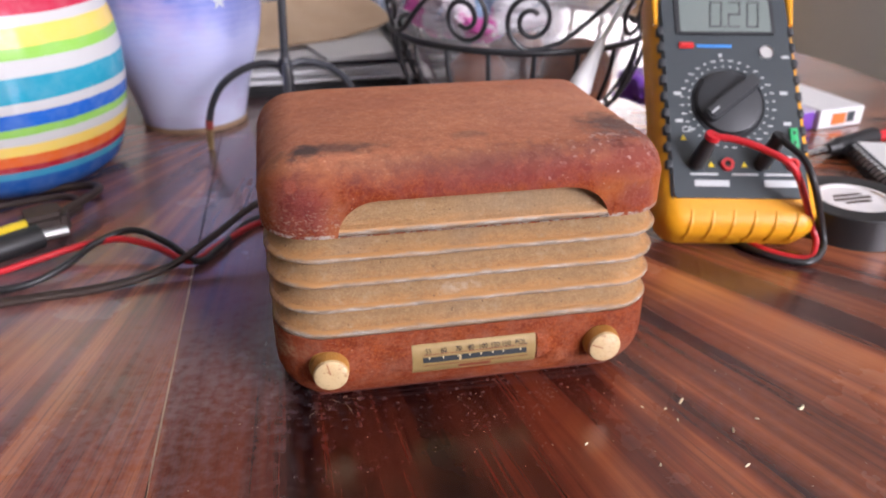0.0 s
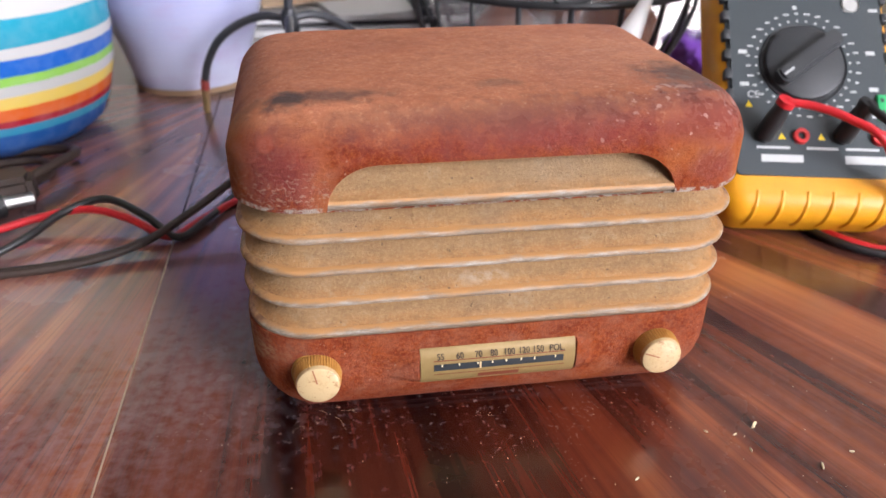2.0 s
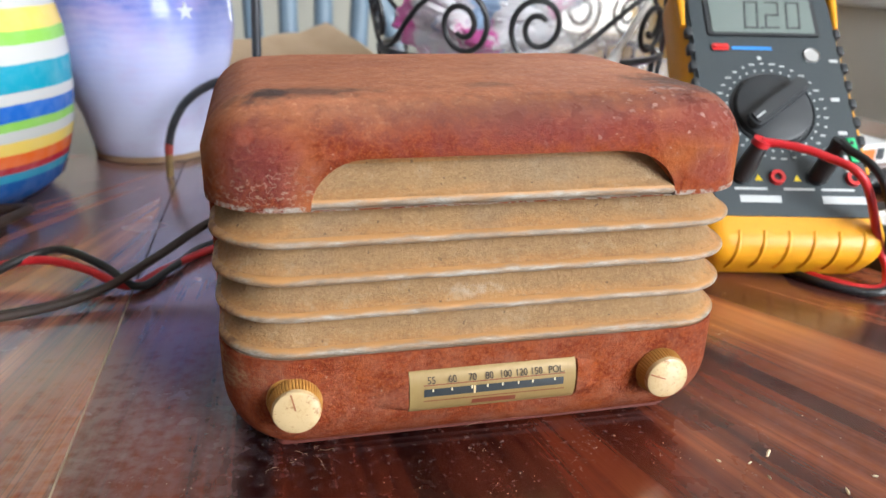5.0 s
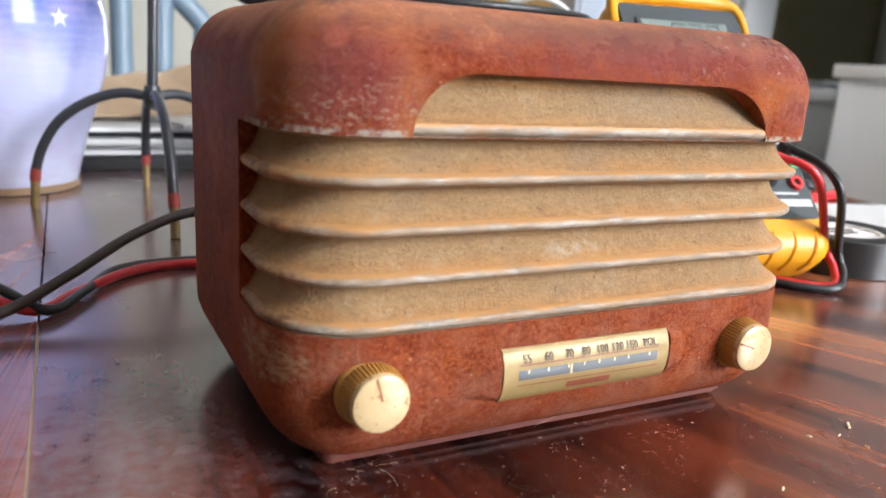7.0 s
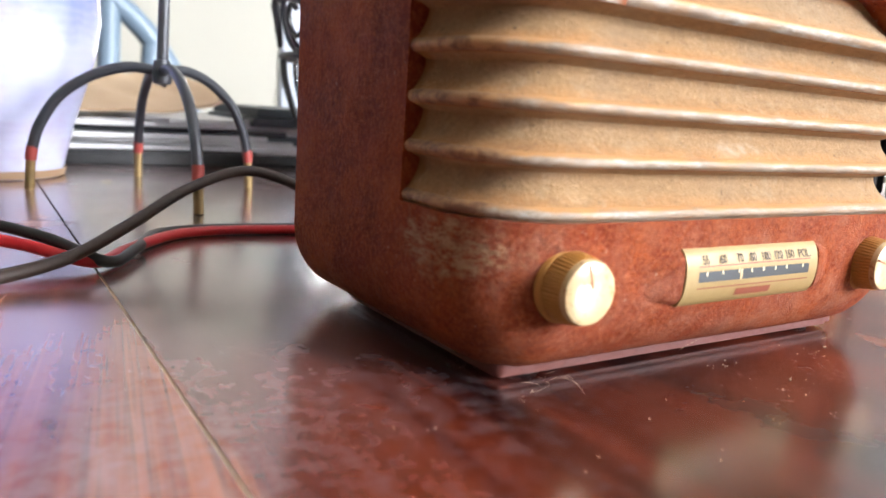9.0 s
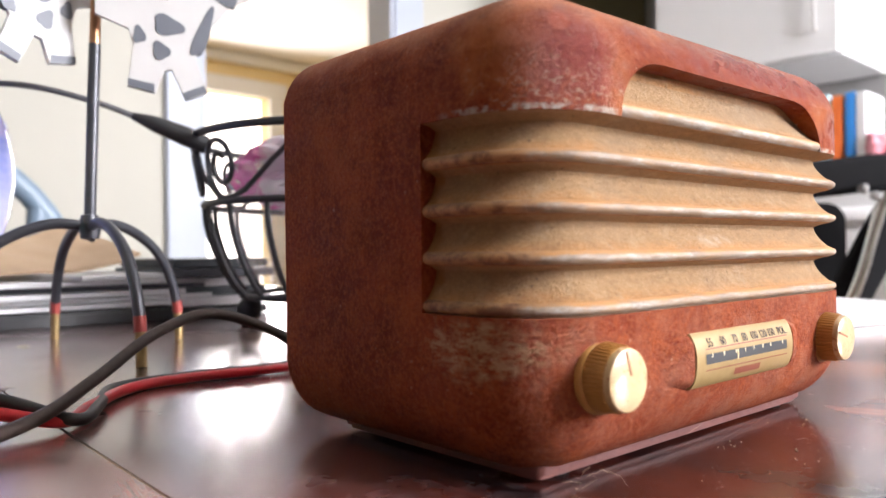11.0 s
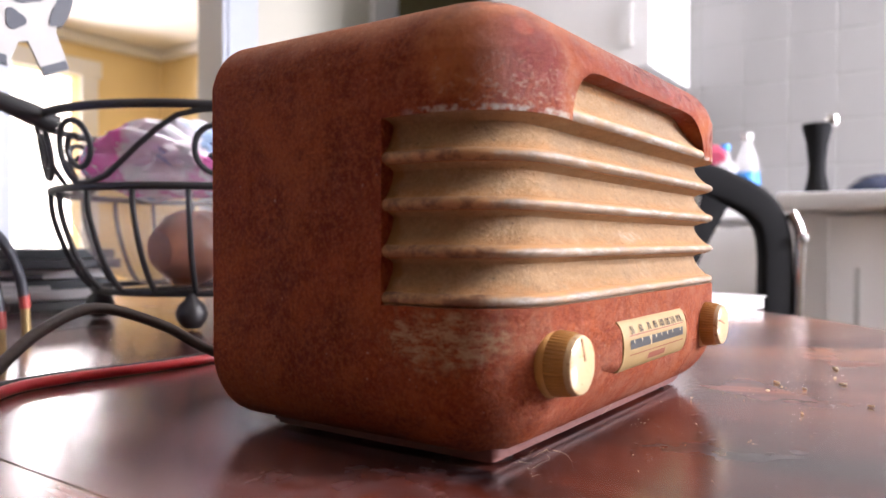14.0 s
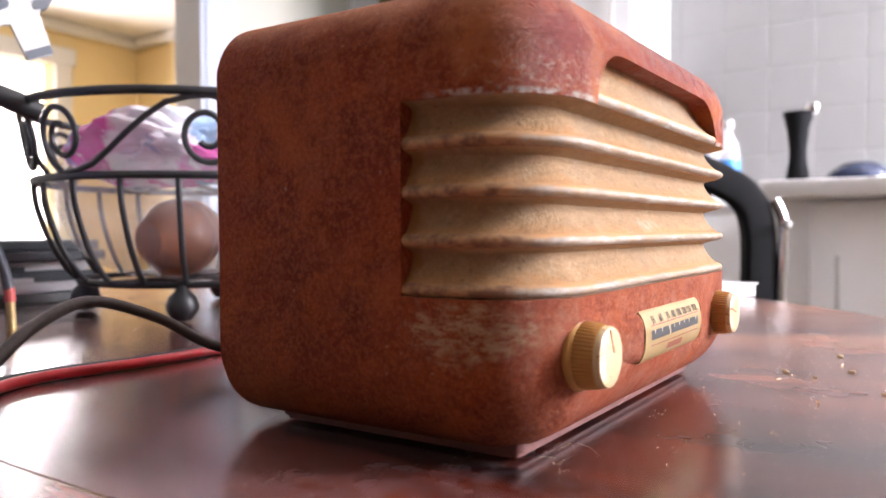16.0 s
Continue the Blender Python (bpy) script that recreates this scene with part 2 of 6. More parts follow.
def tan_grille():
    """Tan flocked lacquer with grey rubbed patches."""
    g = Graph("tan_grille")
    fine, mid, coarse = g.noise(1100, 6, 0.7), g.noise(90, 5, 0.6, (0.35, 0.35, 1)), g.noise(30, 4)
    c = g.mix(g.span(mid, 0.35, 0.68), (0.50, 0.25, 0.085), (0.40, 0.195, 0.070))
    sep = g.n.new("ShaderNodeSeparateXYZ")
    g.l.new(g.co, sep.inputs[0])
    # shade under each lip, painted as a greyer upper half of every louvre
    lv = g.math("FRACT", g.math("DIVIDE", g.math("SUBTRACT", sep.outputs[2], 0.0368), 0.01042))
    shaded = g.span(g.math("ADD", lv, g.span(g.noise(60, 5, 0.7, (0.3, 0.3, 1)), 0.3, 0.7, -0.12, 0.12)), 0.32, 0.52)
    c = g.mix(g.math("MULTIPLY", shaded, 0.62), c, (0.315, 0.21, 0.108))
    c = g.mix(g.math("MULTIPLY", g.span(coarse, 0.5, 0.7), 0.5), c, (0.30, 0.225, 0.15))
    c = g.mix(g.math("MULTIPLY", g.span(fine, 0.48, 0.70), 0.5), c, (0.58, 0.38, 0.19))
    c = g.mix(g.math("MULTIPLY", g.span(g.noise(420, 6, 0.8, (0.6, 0.6, 1)), 0.48, 0.64), 0.42), c, (0.20, 0.105, 0.045))
    c = g.mix(g.math("MULTIPLY", g.span(g.noise(170, 5, 0.7), 0.56, 0.72), 0.4), c, (0.52, 0.40, 0.26))
    c = g.mix(g.math("MULTIPLY", g.math("MULTIPLY", g.near(0.020, 0.003, 0.0525, 0.009, 0.008, 0.0012), g.span(g.noise(400, 5, 0.7), 0.42, 0.58)), 0.55), c, (0.55, 0.45, 0.35))
    c = g.mix(g.math("MULTIPLY", g.span(g.noise(500, 2), 0.70, 0.73), 0.7), c, (0.12, 0.07, 0.035))
    # orange rust-like dust where the louvres meet the flank
    c = g.mix(g.math("MULTIPLY", g.near(-0.05, 0.0350, 0.057, 0.007, 0.0030, 0.03, 0.3), 0.85), c, (0.32, 0.135, 0.03))
    g.feed(g.p.inputs["Base Color"], c)
    g.p.inputs["Roughness"].default_value = 0.72
    g.bump(g.math("ADD", fine, g.math("MULTIPLY", mid, 0.5)), 1.0, 0.0010)
    return g.m


def worn_edge():
    g = Graph("worn_grey_edge")
    f = g.noise(300, 6, 0.75, (0.22, 1, 1))
    sep = g.n.new("ShaderNodeSeparateXYZ")
    g.l.new(g.co, sep.inputs[0])
    c = g.mix(g.math("MULTIPLY", g.span(f, 0.44, 0.60), g.span(g.noise(45, 5, 0.7), 0.36, 0.56, 0.35, 1.0)), (0.29, 0.18, 0.10), (0.38, 0.35, 0.305))
    c = g.mix(g.math("MULTIPLY", g.span(g.noise(500, 6, 0.75, (0.25, 1, 1)), 0.46, 0.60), 0.85), c, (0.20, 0.15, 0.105))
    lv = g.math("FRACT", g.math("DIVIDE", g.math("SUBTRACT", sep.outputs[2], 0.0366), 0.01042))
    c = g.mix(g.span(g.math("ADD", lv, g.span(g.noise(160, 5, 0.7, (0.4, 1, 1)), 0.3, 0.7, -0.05, 0.05)), 0.21, 0.28), c, (0.45, 0.225, 0.080))
    bare = g.span(g.math("ADD", sep.outputs[1], g.span(g.noise(140, 5, 0.7), 0.3, 0.7, -0.006, 0.006)), 0.006, 0.012)
    c = g.mix(bare, c, g.mix(g.span(g.noise(200, 5, 0.7), 0.45, 0.6), (0.38, 0.20, 0.085), (0.17, 0.075, 0.035)))
    g.feed(g.p.inputs["Base Color"], c)
    g.p.inputs["Roughness"].default_value = 0.55
    g.bump(f, 0.5, 0.0008)
    return g.m


CLUSTERS = ((0.027, -0.0161, 0.0065, 0.0040), (0.077, -0.0133, 0.005, 0.004), (0.0225, 0.0015, 0.004, 0.003), (0.059, -0.0026, 0.006, 0.004))


def table_wood(cx, cy):
    """Dark glossy rosewood whose figure runs out from the middle of the table, with dust, crumbs, dull smears and a
    painted sheen.
    """
    g = Graph("rosewood_veneer")
    sep = g.n.new("ShaderNodeSeparateXYZ")
    g.l.new(g.co, sep.inputs[0])
    dx, dy = g.math("SUBTRACT", sep.outputs[0], cx), g.math("SUBTRACT", sep.outputs[1], cy)
    ang = g.math("ARCTAN2", dx, g.math("MULTIPLY", dy, -1.0))
    rad = g.math("SQRT", g.math("ADD", g.math("MULTIPLY", dx, dx), g.math("MULTIPLY", dy, dy)))
    comb = g.n.new("ShaderNodeCombineXYZ")
    g.l.new(ang, comb.inputs[0])
    g.l.new(rad, comb.inputs[1])
    v = comb.outputs[0]
    info = g.n.new("ShaderNodeObjectInfo").outputs["Random"]
    broad = g.noise(1.0, 5, 0.6, (7, 0.8, 1), v)
    stripe = g.noise(1.0, 5, 0.6, (24, 1.3, 1), v)
    fine = g.noise(1.0, 4, 0.7, (330, 11, 1), v)
    f = g.math("ADD", g.math("MULTIPLY", broad, 0.55), g.math("MULTIPLY", stripe, 0.5))
    c = g.mix(g.span(f, 0.45, 0.545), (0.034, 0.0062, 0.0055), (0.19, 0.036, 0.017))
    c = g.mix(g.span(f, 0.54, 0.66, 0.0, 0.95), c, (0.56, 0.185, 0.062))
    c = g.mix(g.math("MULTIPLY", g.span(fine, 0.50, 0.64), 0.65), c, (0.02, 0.005, 0.004))
    # the lighter boards past the radio
    pale = g.math("MULTIPLY", g.span(g.math("ADD", sep.outputs[0], g.span(g.noise(8, 3), 0.3, 0.7, -0.06, 0.06)), 0.07, 0.16), g.span(f, 0.44, 0.60, 0.0, 0.7))
    c = g.mix(pale, c, (0.38, 0.125, 0.045))
    # the darker board beside the seam
    dark = g.math("MULTIPLY", g.span(sep.outputs[0], -0.097, -0.095), g.span(g.math("ADD", sep.outputs[0], g.span(g.noise(9, 3), 0.3, 0.7, -0.05, 0.05)), 0.06, 0.12, 1.0, 0.0))
    c = g.mix(g.math("MULTIPLY", dark, 0.93), c, g.mix(g.span(g.math("ADD", f, g.span(fine, 0.3, 0.7, -0.05, 0.05)), 0.45, 0.60), (0.008, 0.0012, 0.0014), (0.125, 0.020, 0.009)))
    dust = g.math("MULTIPLY", g.span(g.noise(520, 3, 0.6), 0.60, 0.72), g.span(g.noise(30, 6, 0.75), 0.57, 0.70))
    fluff = g.math("MULTIPLY", g.near(0.025, 0.006, 0.0, 0.070, 0.012, 0.05, 0.9), g.span(g.noise(420, 3, 0.6), 0.60, 0.75))
    for x, y, rx, ry in CLUSTERS:
        spot = g.math("MULTIPLY", g.near(x, y, 0.0, rx, ry, 0.02, 0.6), g.span(g.noise(640, 5, 0.8), 0.58, 0.66))
        c = g.mix(g.math("MULTIPLY", spot, 0.5), c, (0.50, 0.43, 0.40))
    c = g.mix(g.math("MULTIPLY", g.math("MAXIMUM", dust, fluff), 0.42), c, (0.42, 0.34, 0.31))
    # thin dust plus the room's reflection painted pale, stronger leftward, none before the radio
    sheen = g.math("MULTIPLY", g.span(g.noise(11, 5, 0.65), 0.35, 0.7, 0.04, 0.14), g.math("SUBTRACT", 1.0, g.near(0.02, -0.06, 0.0, 0.13, 0.12, 0.2, 0.4)))
    sheen = g.math("MULTIPLY", sheen, g.span(sep.outputs[0], -0.14, 0.04, 3.4, 0.5))
    c = g.mix(sheen, c, (0.36, 0.29, 0.31))
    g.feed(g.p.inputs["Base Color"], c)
    g.feed(g.p.inputs["Roughness"], g.math("ADD", g.span(g.noise(16, 5, 0.6), 0.3, 0.7, 0.17, 0.30), g.math("MULTIPLY", dust, 0.4)))
    g.p.inputs["Coat Weight"].default_value = 1.0
    g.p.inputs["Coat IOR"].default_value = 1.58
    g.p.inputs["Specular IOR Level"].default_value = 0.2
    g.feed(g.p.inputs["Coat Roughness"], g.span(g.noise(9, 5, 0.6), 0.3, 0.7, 0.16, 0.25))
    h = g.math("ADD", g.math("MULTIPLY", fine, 0.25), g.noise(45, 4))
    g.bump(h, 0.07, 0.0012)
    return g.m


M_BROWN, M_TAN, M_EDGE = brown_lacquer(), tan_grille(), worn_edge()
TABLE_C, TABLE_R = (-0.04, 0.42), 0.59
M_TABLE = table_wood(*TABLE_C)
M_TABLE_EDGE = mat("table_edge_wood", (0.09, 0.028, 0.014), 0.3, grain=0.8, second=(0.03, 0.01, 0.006), scale=60)
M_IVORY = mat("ivory_plastic", (0.74, 0.58, 0.34), 0.3, grain=0.5, second=(0.60, 0.38, 0.15), scale=300, coarse=60, coat=0.3, rough_var=0.06)
M_PLINTH = mat("pink_brown_lacquer", (0.13, 0.028, 0.018), 0.6, grain=0.7, second=(0.07, 0.014, 0.010), scale=300, coarse=60, bump=0.2)
M_TANKNOB = mat("aged_tan_plastic", (0.50, 0.255, 0.06), 0.42, grain=0.6, second=(0.34, 0.15, 0.03), scale=300, coarse=80)
M_GOLD = mat("brass_dial", (0.31, 0.21, 0.08), 0.45, metal=0.15, grain=0.6, second=(0.25, 0.16, 0.055), scale=500, coarse=60, rough_var=0.08)
M_DIALBAND = mat("dial_band_black", (0.03, 0.035, 0.04), 0.34, coat=0.1)
M_PRINT_RED = mat("print_red_brown", (0.20, 0.045, 0.02), 0.5)
M_PRINT_DARK = mat("print_dark_brown", (0.035, 0.018, 0.010), 0.6)
M_CREAM = mat("cream_print", (0.75, 0.65, 0.42), 0.5)
M_FELT = mat("black_felt", (0.02, 0.017, 0.016), 0.95, bump=0.5)
M_BLACK_WIRE = mat("black_wrought_wire", (0.014, 0.014, 0.016), 0.4, grain=0.4, second=(0.03, 0.03, 0.032), scale=200, bump=0.15, bump_scale=250)
M_STAND = mat("grey_black_steel", (0.035, 0.038, 0.045), 0.34, metal=0.3, grain=0.5, second=(0.07, 0.07, 0.08), scale=120)
M_BRASS_TIP = mat("worn_brass_tip", (0.34, 0.24, 0.10), 0.45, metal=0.6, grain=0.6, second=(0.16, 0.11, 0.06), scale=300)
M_REDBAND = mat("red_lacquer_band", (0.32, 0.05, 0.04), 0.45)
M_COPPER = mat("copper_pole", (0.45, 0.24, 0.13), 0.35, metal=0.8, grain=0.5, second=(0.3, 0.14, 0.07), scale=100)
M_CORD = mat("brown_rubber_cord", (0.032, 0.019, 0.014), 0.6, grain=0.5, second=(0.055, 0.035, 0.027), scale=150, bump=0.15)
M_RED = mat("red_silicone", (0.55, 0.018, 0.025), 0.35, grain=0.2, second=(0.42, 0.012, 0.018), scale=80)
M_BLACK = mat("black_rubber", (0.013, 0.013, 0.014), 0.42, grain=0.3, second=(0.025, 0.025, 0.026), scale=100)
M_YELLOW = mat("yellow_rubber_holster", (0.70, 0.31, 0.005), 0.42, grain=0.35, second=(0.58, 0.24, 0.004), scale=160, coarse=18, bump=0.06)
M_YELLOW2 = mat("yellow_handle", (0.85, 0.62, 0.02), 0.35, grain=0.2)
M_METER = mat("dark_grey_abs", (0.036, 0.047, 0.053), 0.5, grain=0.3, second=(0.046, 0.057, 0.064), scale=600, bump=0.08, bump_scale=900)
M_METER2 = mat("black_abs", (0.026, 0.029, 0.033), 0.5, grain=0.3, second=(0.03, 0.03, 0.032), scale=400)
M_LCD = mat("lcd_glass", (0.16, 0.195, 0.18), 0.25, coat=0.3, grain=0.25, second=(0.14, 0.17, 0.16), scale=8)
M_SEGMENT = mat("lcd_segment", (0.05, 0.06, 0.06), 0.4)
M_WHITEPRINT = mat("white_print", (0.5, 0.52, 0.52), 0.5)
M_BLUEPRINT = mat("blue_print", (0.03, 0.22, 0.6), 0.5)
M_REDBTN = mat("red_button", (0.62, 0.03, 0.03), 0.35)
M_GREEN = mat("green_socket", (0.02, 0.42, 0.14), 0.4)
M_CHROME = mat("chrome", (0.75, 0.75, 0.76), 0.12, metal=1.0)
M_SILVER = mat("brushed_silver", (0.6, 0.6, 0.6), 0.3, metal=0.9, grain=0.2, scale=90)
M_WHITE = mat("white_paint", (0.66, 0.66, 0.655), 0.45, grain=0.25, second=(0.60, 0.60, 0.595), scale=30, coarse=2)
M_COUNTER = mat("white_gloss_laminate", (0.88, 0.88, 0.89), 0.3, grain=0.15, second=(0.84, 0.84, 0.85), scale=20, coarse=2)
M_WHITECABLE = mat("white_cable", (0.80, 0.80, 0.80), 0.35, grain=0.15, second=(0.7, 0.7, 0.7))
M_CASING = mat("pale_blue_white_gloss", (0.43, 0.47, 0.54), 0.4, grain=0.2, second=(0.39, 0.43, 0.50), scale=20, coarse=2)
M_CREAMWALL = mat("cream_wall_paint", (0.475, 0.465, 0.40), 0.7, grain=0.3, second=(0.435, 0.425, 0.365), scale=6, coarse=1.2, bump=0.08, bump_scale=120)
M_YELLOWWALL = mat("yellow_wall_paint", (0.74, 0.58, 0.30), 0.7, grain=0.3, second=(0.67, 0.51, 0.26), scale=6, coarse=1.2, bump=0.08, bump_scale=120)
# colour of the unseen west wall, chosen dark so the radio's flank gets little bounce
M_TAUPE = mat("dark_brown_wall_paint", (0.19, 0.155, 0.125), 0.7, grain=0.3, second=(0.16, 0.13, 0.105), scale=6, coarse=1.2, bump=0.08, bump_scale=120)
M_CEIL = mat("ceiling_paint", (0.80, 0.78, 0.74), 0.8, grain=0.2, second=(0.74, 0.72, 0.68), scale=5, bump=0.08, bump_scale=90)
M_FLOOR = mat("floor_boards", (0.15, 0.08, 0.04), 0.4, grain=0.8, second=(0.09, 0.05, 0.025), scale=8, stretch=(1, 8, 1))
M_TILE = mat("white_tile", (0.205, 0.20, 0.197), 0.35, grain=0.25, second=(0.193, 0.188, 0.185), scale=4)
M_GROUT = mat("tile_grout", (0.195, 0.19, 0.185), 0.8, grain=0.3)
M_OLIVE = mat("olive_blind", (0.17, 0.135, 0.055), 0.8, grain=0.4, second=(0.21, 0.17, 0.075), scale=20)
M_CHAIRBLUE = mat("blue_grey_chair_paint", (0.17, 0.235, 0.30), 0.42, grain=0.5, second=(0.12, 0.17, 0.22), scale=30, coarse=5)
M_PAD = mat("black_vinyl", (0.008, 0.008, 0.009), 0.8, grain=0.3, second=(0.014, 0.014, 0.015), scale=70, bump=0.1, ior=1.22)
M_PAPER = mat("white_paper", (0.72, 0.72, 0.72), 0.7, grain=0.25, second=(0.62, 0.62, 0.63), scale=30)
M_KRAFT = mat("kraft_paper", (0.52, 0.38, 0.25), 0.75, grain=0.5, second=(0.42, 0.29, 0.18), scale=60, bump=0.1)
M_PURPLE = mat("purple_card", (0.16, 0.05, 0.36), 0.5, grain=0.2)
M_ORANGE = mat("orange_card", (0.75, 0.16, 0.03), 0.5, grain=0.2)


def printed_film():
    """Thin milky plastic film with magenta and pale blue print."""
    g = Graph("printed_plastic_film")
    c = g.mix(g.span(g.noise(20, 3, 0.5), 0.50, 0.56), (0.80, 0.80, 0.84), (0.82, 0.14, 0.48))
    c = g.mix(g.span(g.noise(26, 3, 0.5, (1, 1.4, 0.8)), 0.57, 0.62), c, (0.34, 0.50, 0.72))
    c = g.mix(g.span(g.noise(60, 4, 0.6), 0.55, 0.62), c, (0.90, 0.84, 0.88))
    g.feed(g.p.inputs["Base Color"], c)
    g.p.inputs["Roughness"].default_value = 0.22
    g.p.inputs["Transmission Weight"].default_value = 0.25
    g.p.inputs["IOR"].default_value = 1.2
    g.p.inputs["Alpha"].default_value = 0.85
    g.bump(g.noise(70, 4, 0.6), 0.3, 0.002)
    return g.m


M_PINK = printed_film()
M_BAG = mat("clear_plastic_bag", (0.94, 0.94, 0.95), 0.22, transmission=0.15, grain=0.3, second=(0.80, 0.82, 0.86), scale=30, bump=0.4, bump_scale=50, ior=1.15, alpha=0.26)
M_POTATO = mat("onion_skin", (0.36, 0.13, 0.055), 0.35, grain=1.0, second=(0.17, 0.05, 0.03), scale=60, bump=0.2, bump_scale=90)
M_ORNAMENT = mat("white_painted_wood", (0.52, 0.52, 0.51), 0.55, grain=0.4, second=(0.44, 0.435, 0.42), scale=60)
M_ORNGREY = mat("grey_paint_patch", (0.10, 0.11, 0.13), 0.55, grain=0.4, second=(0.15, 0.16, 0.18), scale=70)


# ---------------------------------------------------------------- mesh helpers
def part(name, bm, material, parent=None, label="", smooth=True):
    """Links a bmesh as one mesh object, under a thing or a part."""
    me = bpy.data.meshes.new(name)
    bm.normal_update()
    bm.to_mesh(me)
    bm.free()
    for poly in me.polygons:
        poly.use_smooth = smooth
    me.materials.append(material)
    ob = new(name, me)
    if smooth:
        me.set_sharp_from_angle(angle=radians(38))
    if parent:
        ob.parent = parent
        ob.matrix_parent_inverse = parent.matrix_world.inverted()
    if label:
        ob["label"] = label
    return ob


def thing(name, label, category, at=(0, 0, 0), group="", kind=""):
    ob = new(name)
    ob.location = at
    ob.empty_display_size = 0.02
    bpy.context.view_layer.update()
    return tagged(ob, label, category, group, kind)


def box(x0, x1, y0, y1, z0, z1, bevel=0.0, seg=2, m=None, bm=None):
    bm = bm or bmesh.new()
    r = bmesh.ops.create_cube(bm, size=1.0)
    bmesh.ops.transform(bm, verts=r["verts"], matrix=Matrix.Translation(((x0 + x1) / 2, (y0 + y1) / 2, (z0 + z1) / 2))
                        @ Matrix.Diagonal((x1 - x0, y1 - y0, z1 - z0, 1)))
    if bevel:
        es = list({e for v in r["verts"] for e in v.link_edges})
        bmesh.ops.bevel(bm, geom=es, offset=bevel, segments=seg, profile=0.5, affect="EDGES")
    if m is not None:
        bmesh.ops.transform(bm, verts=bm.verts, matrix=m)
    return bm


def smooth_path(pts, n=8):
    """Catmull-Rom through the points."""
    p = [Vector(q) for q in pts]
    p = [p[0] * 2 - p[1]] + p + [p[-1] * 2 - p[-2]]
    out = []
    for i in range(1, len(p) - 2):
        for k in range(n):
            t = k / n
            a, b, c, d = p[i - 1:i + 3]
            out.append(0.5 * ((2 * b) + (c - a) * t + (2 * a - 5 * b + 4 * c - d) * t * t + (3 * b - a - 3 * c + d) * t ** 3))
    out.append(p[-2])
    return out


def tube(pts, r, n=8, sides=10, bm=None, flat=1.0, radii=None, closed=False):
    """A tube along a smooth path; flat widens it sideways; radii: one for each given point."""
    path = smooth_path(pts, n) if n else [Vector(q) for q in pts]
    bm = bm or bmesh.new()
    rings, up = [], Vector((0, 0, 1))
    m = len(path)
    for i, q in enumerate(path):
        t = (path[(i + 1) % m if closed else min(i + 1, m - 1)] - path[(i - 1) % m if closed else max(i - 1, 0)]).normalized()
        if abs(t.dot(up)) > 0.98:
            up = Vector((0.3, 1, 0.1)).normalized()
        side = t.cross(up).normalized()
        up = side.cross(t).normalized()
        rr = r
        if radii:
            f = i / (m - 1) * (len(radii) - 1)
            k = min(int(f), len(radii) - 2)
            rr = radii[k] + (radii[k + 1] - radii[k]) * (f - k)
        rings.append([bm.verts.new(q + side * (math.cos(a) * rr * flat) + up * (math.sin(a) * rr))
                      for a in (2 * math.pi * j / sides for j in range(sides))])
    for i in range(m if closed else m - 1):
        A, B = rings[i], rings[(i + 1) % m]
        for j in range(sides):
            bm.faces.new((A[j], A[(j + 1) % sides], B[(j + 1) % sides], B[j]))
    if not closed:
        bm.faces.new(rings[0][::-1])
        bm.faces.new(rings[-1])
    bmesh.ops.recalc_face_normals(bm, faces=bm.faces)
    return bm


def lathe(profile, sides=48, m=None, flute=None, bm=None):
    """Turns (radius, height) pairs about z; flute(i, angle) scales a radius."""
    bm = bm or bmesh.new()
    rings = []
    for i, (r, z) in enumerate(profile):
        if r < 1e-6:
            rings.append([bm.verts.new((0, 0, z))])
        else:
            rings.append([bm.verts.new((r * (flute(i, j) if flute else 1) * math.cos(2 * math.pi * j / sides),
                                        r * (flute(i, j) if flute else 1) * math.sin(2 * math.pi * j / sides), z)) for j in range(sides)])
    for A, B in zip(rings, rings[1:]):
        for j in range(sides):
            k = (j + 1) % sides
            if len(A) == 1 and len(B) > 1:
                bm.faces.new((A[0], B[j], B[k]))
            elif len(B) == 1 and len(A) > 1:
                bm.faces.new((A[j], A[k], B[0]))
            elif len(A) > 1:
                bm.faces.new((A[j], A[k], B[k], B[j]))
    bmesh.ops.recalc_face_normals(bm, faces=bm.faces)
    if m is not None:
        bmesh.ops.transform(bm, verts=bm.verts, matrix=m)
    return bm


def slab(outline, z0, z1, m=None, bevel=0.0):
    """An upright prism over a flat outline of (x, y)."""
    bm = bmesh.new()
    f = bm.faces.new([bm.verts.new((x, y, z0)) for x, y in outline])
    r = bmesh.ops.extrude_face_region(bm, geom=[f])
    bmesh.ops.translate(bm, verts=[v for v in r["geom"] if isinstance(v, bmesh.types.BMVert)], vec=(0, 0, z1 - z0))
    bmesh.ops.recalc_face_normals(bm, faces=bm.faces)
    if bevel:
        bmesh.ops.bevel(bm, geom=[e for e in bm.edges if abs(e.calc_face_angle(0)) > 0.6], offset=bevel, segments=2, affect="EDGES")
    if m is not None:
        bmesh.ops.transform(bm, verts=bm.verts, matrix=m)
    return bm


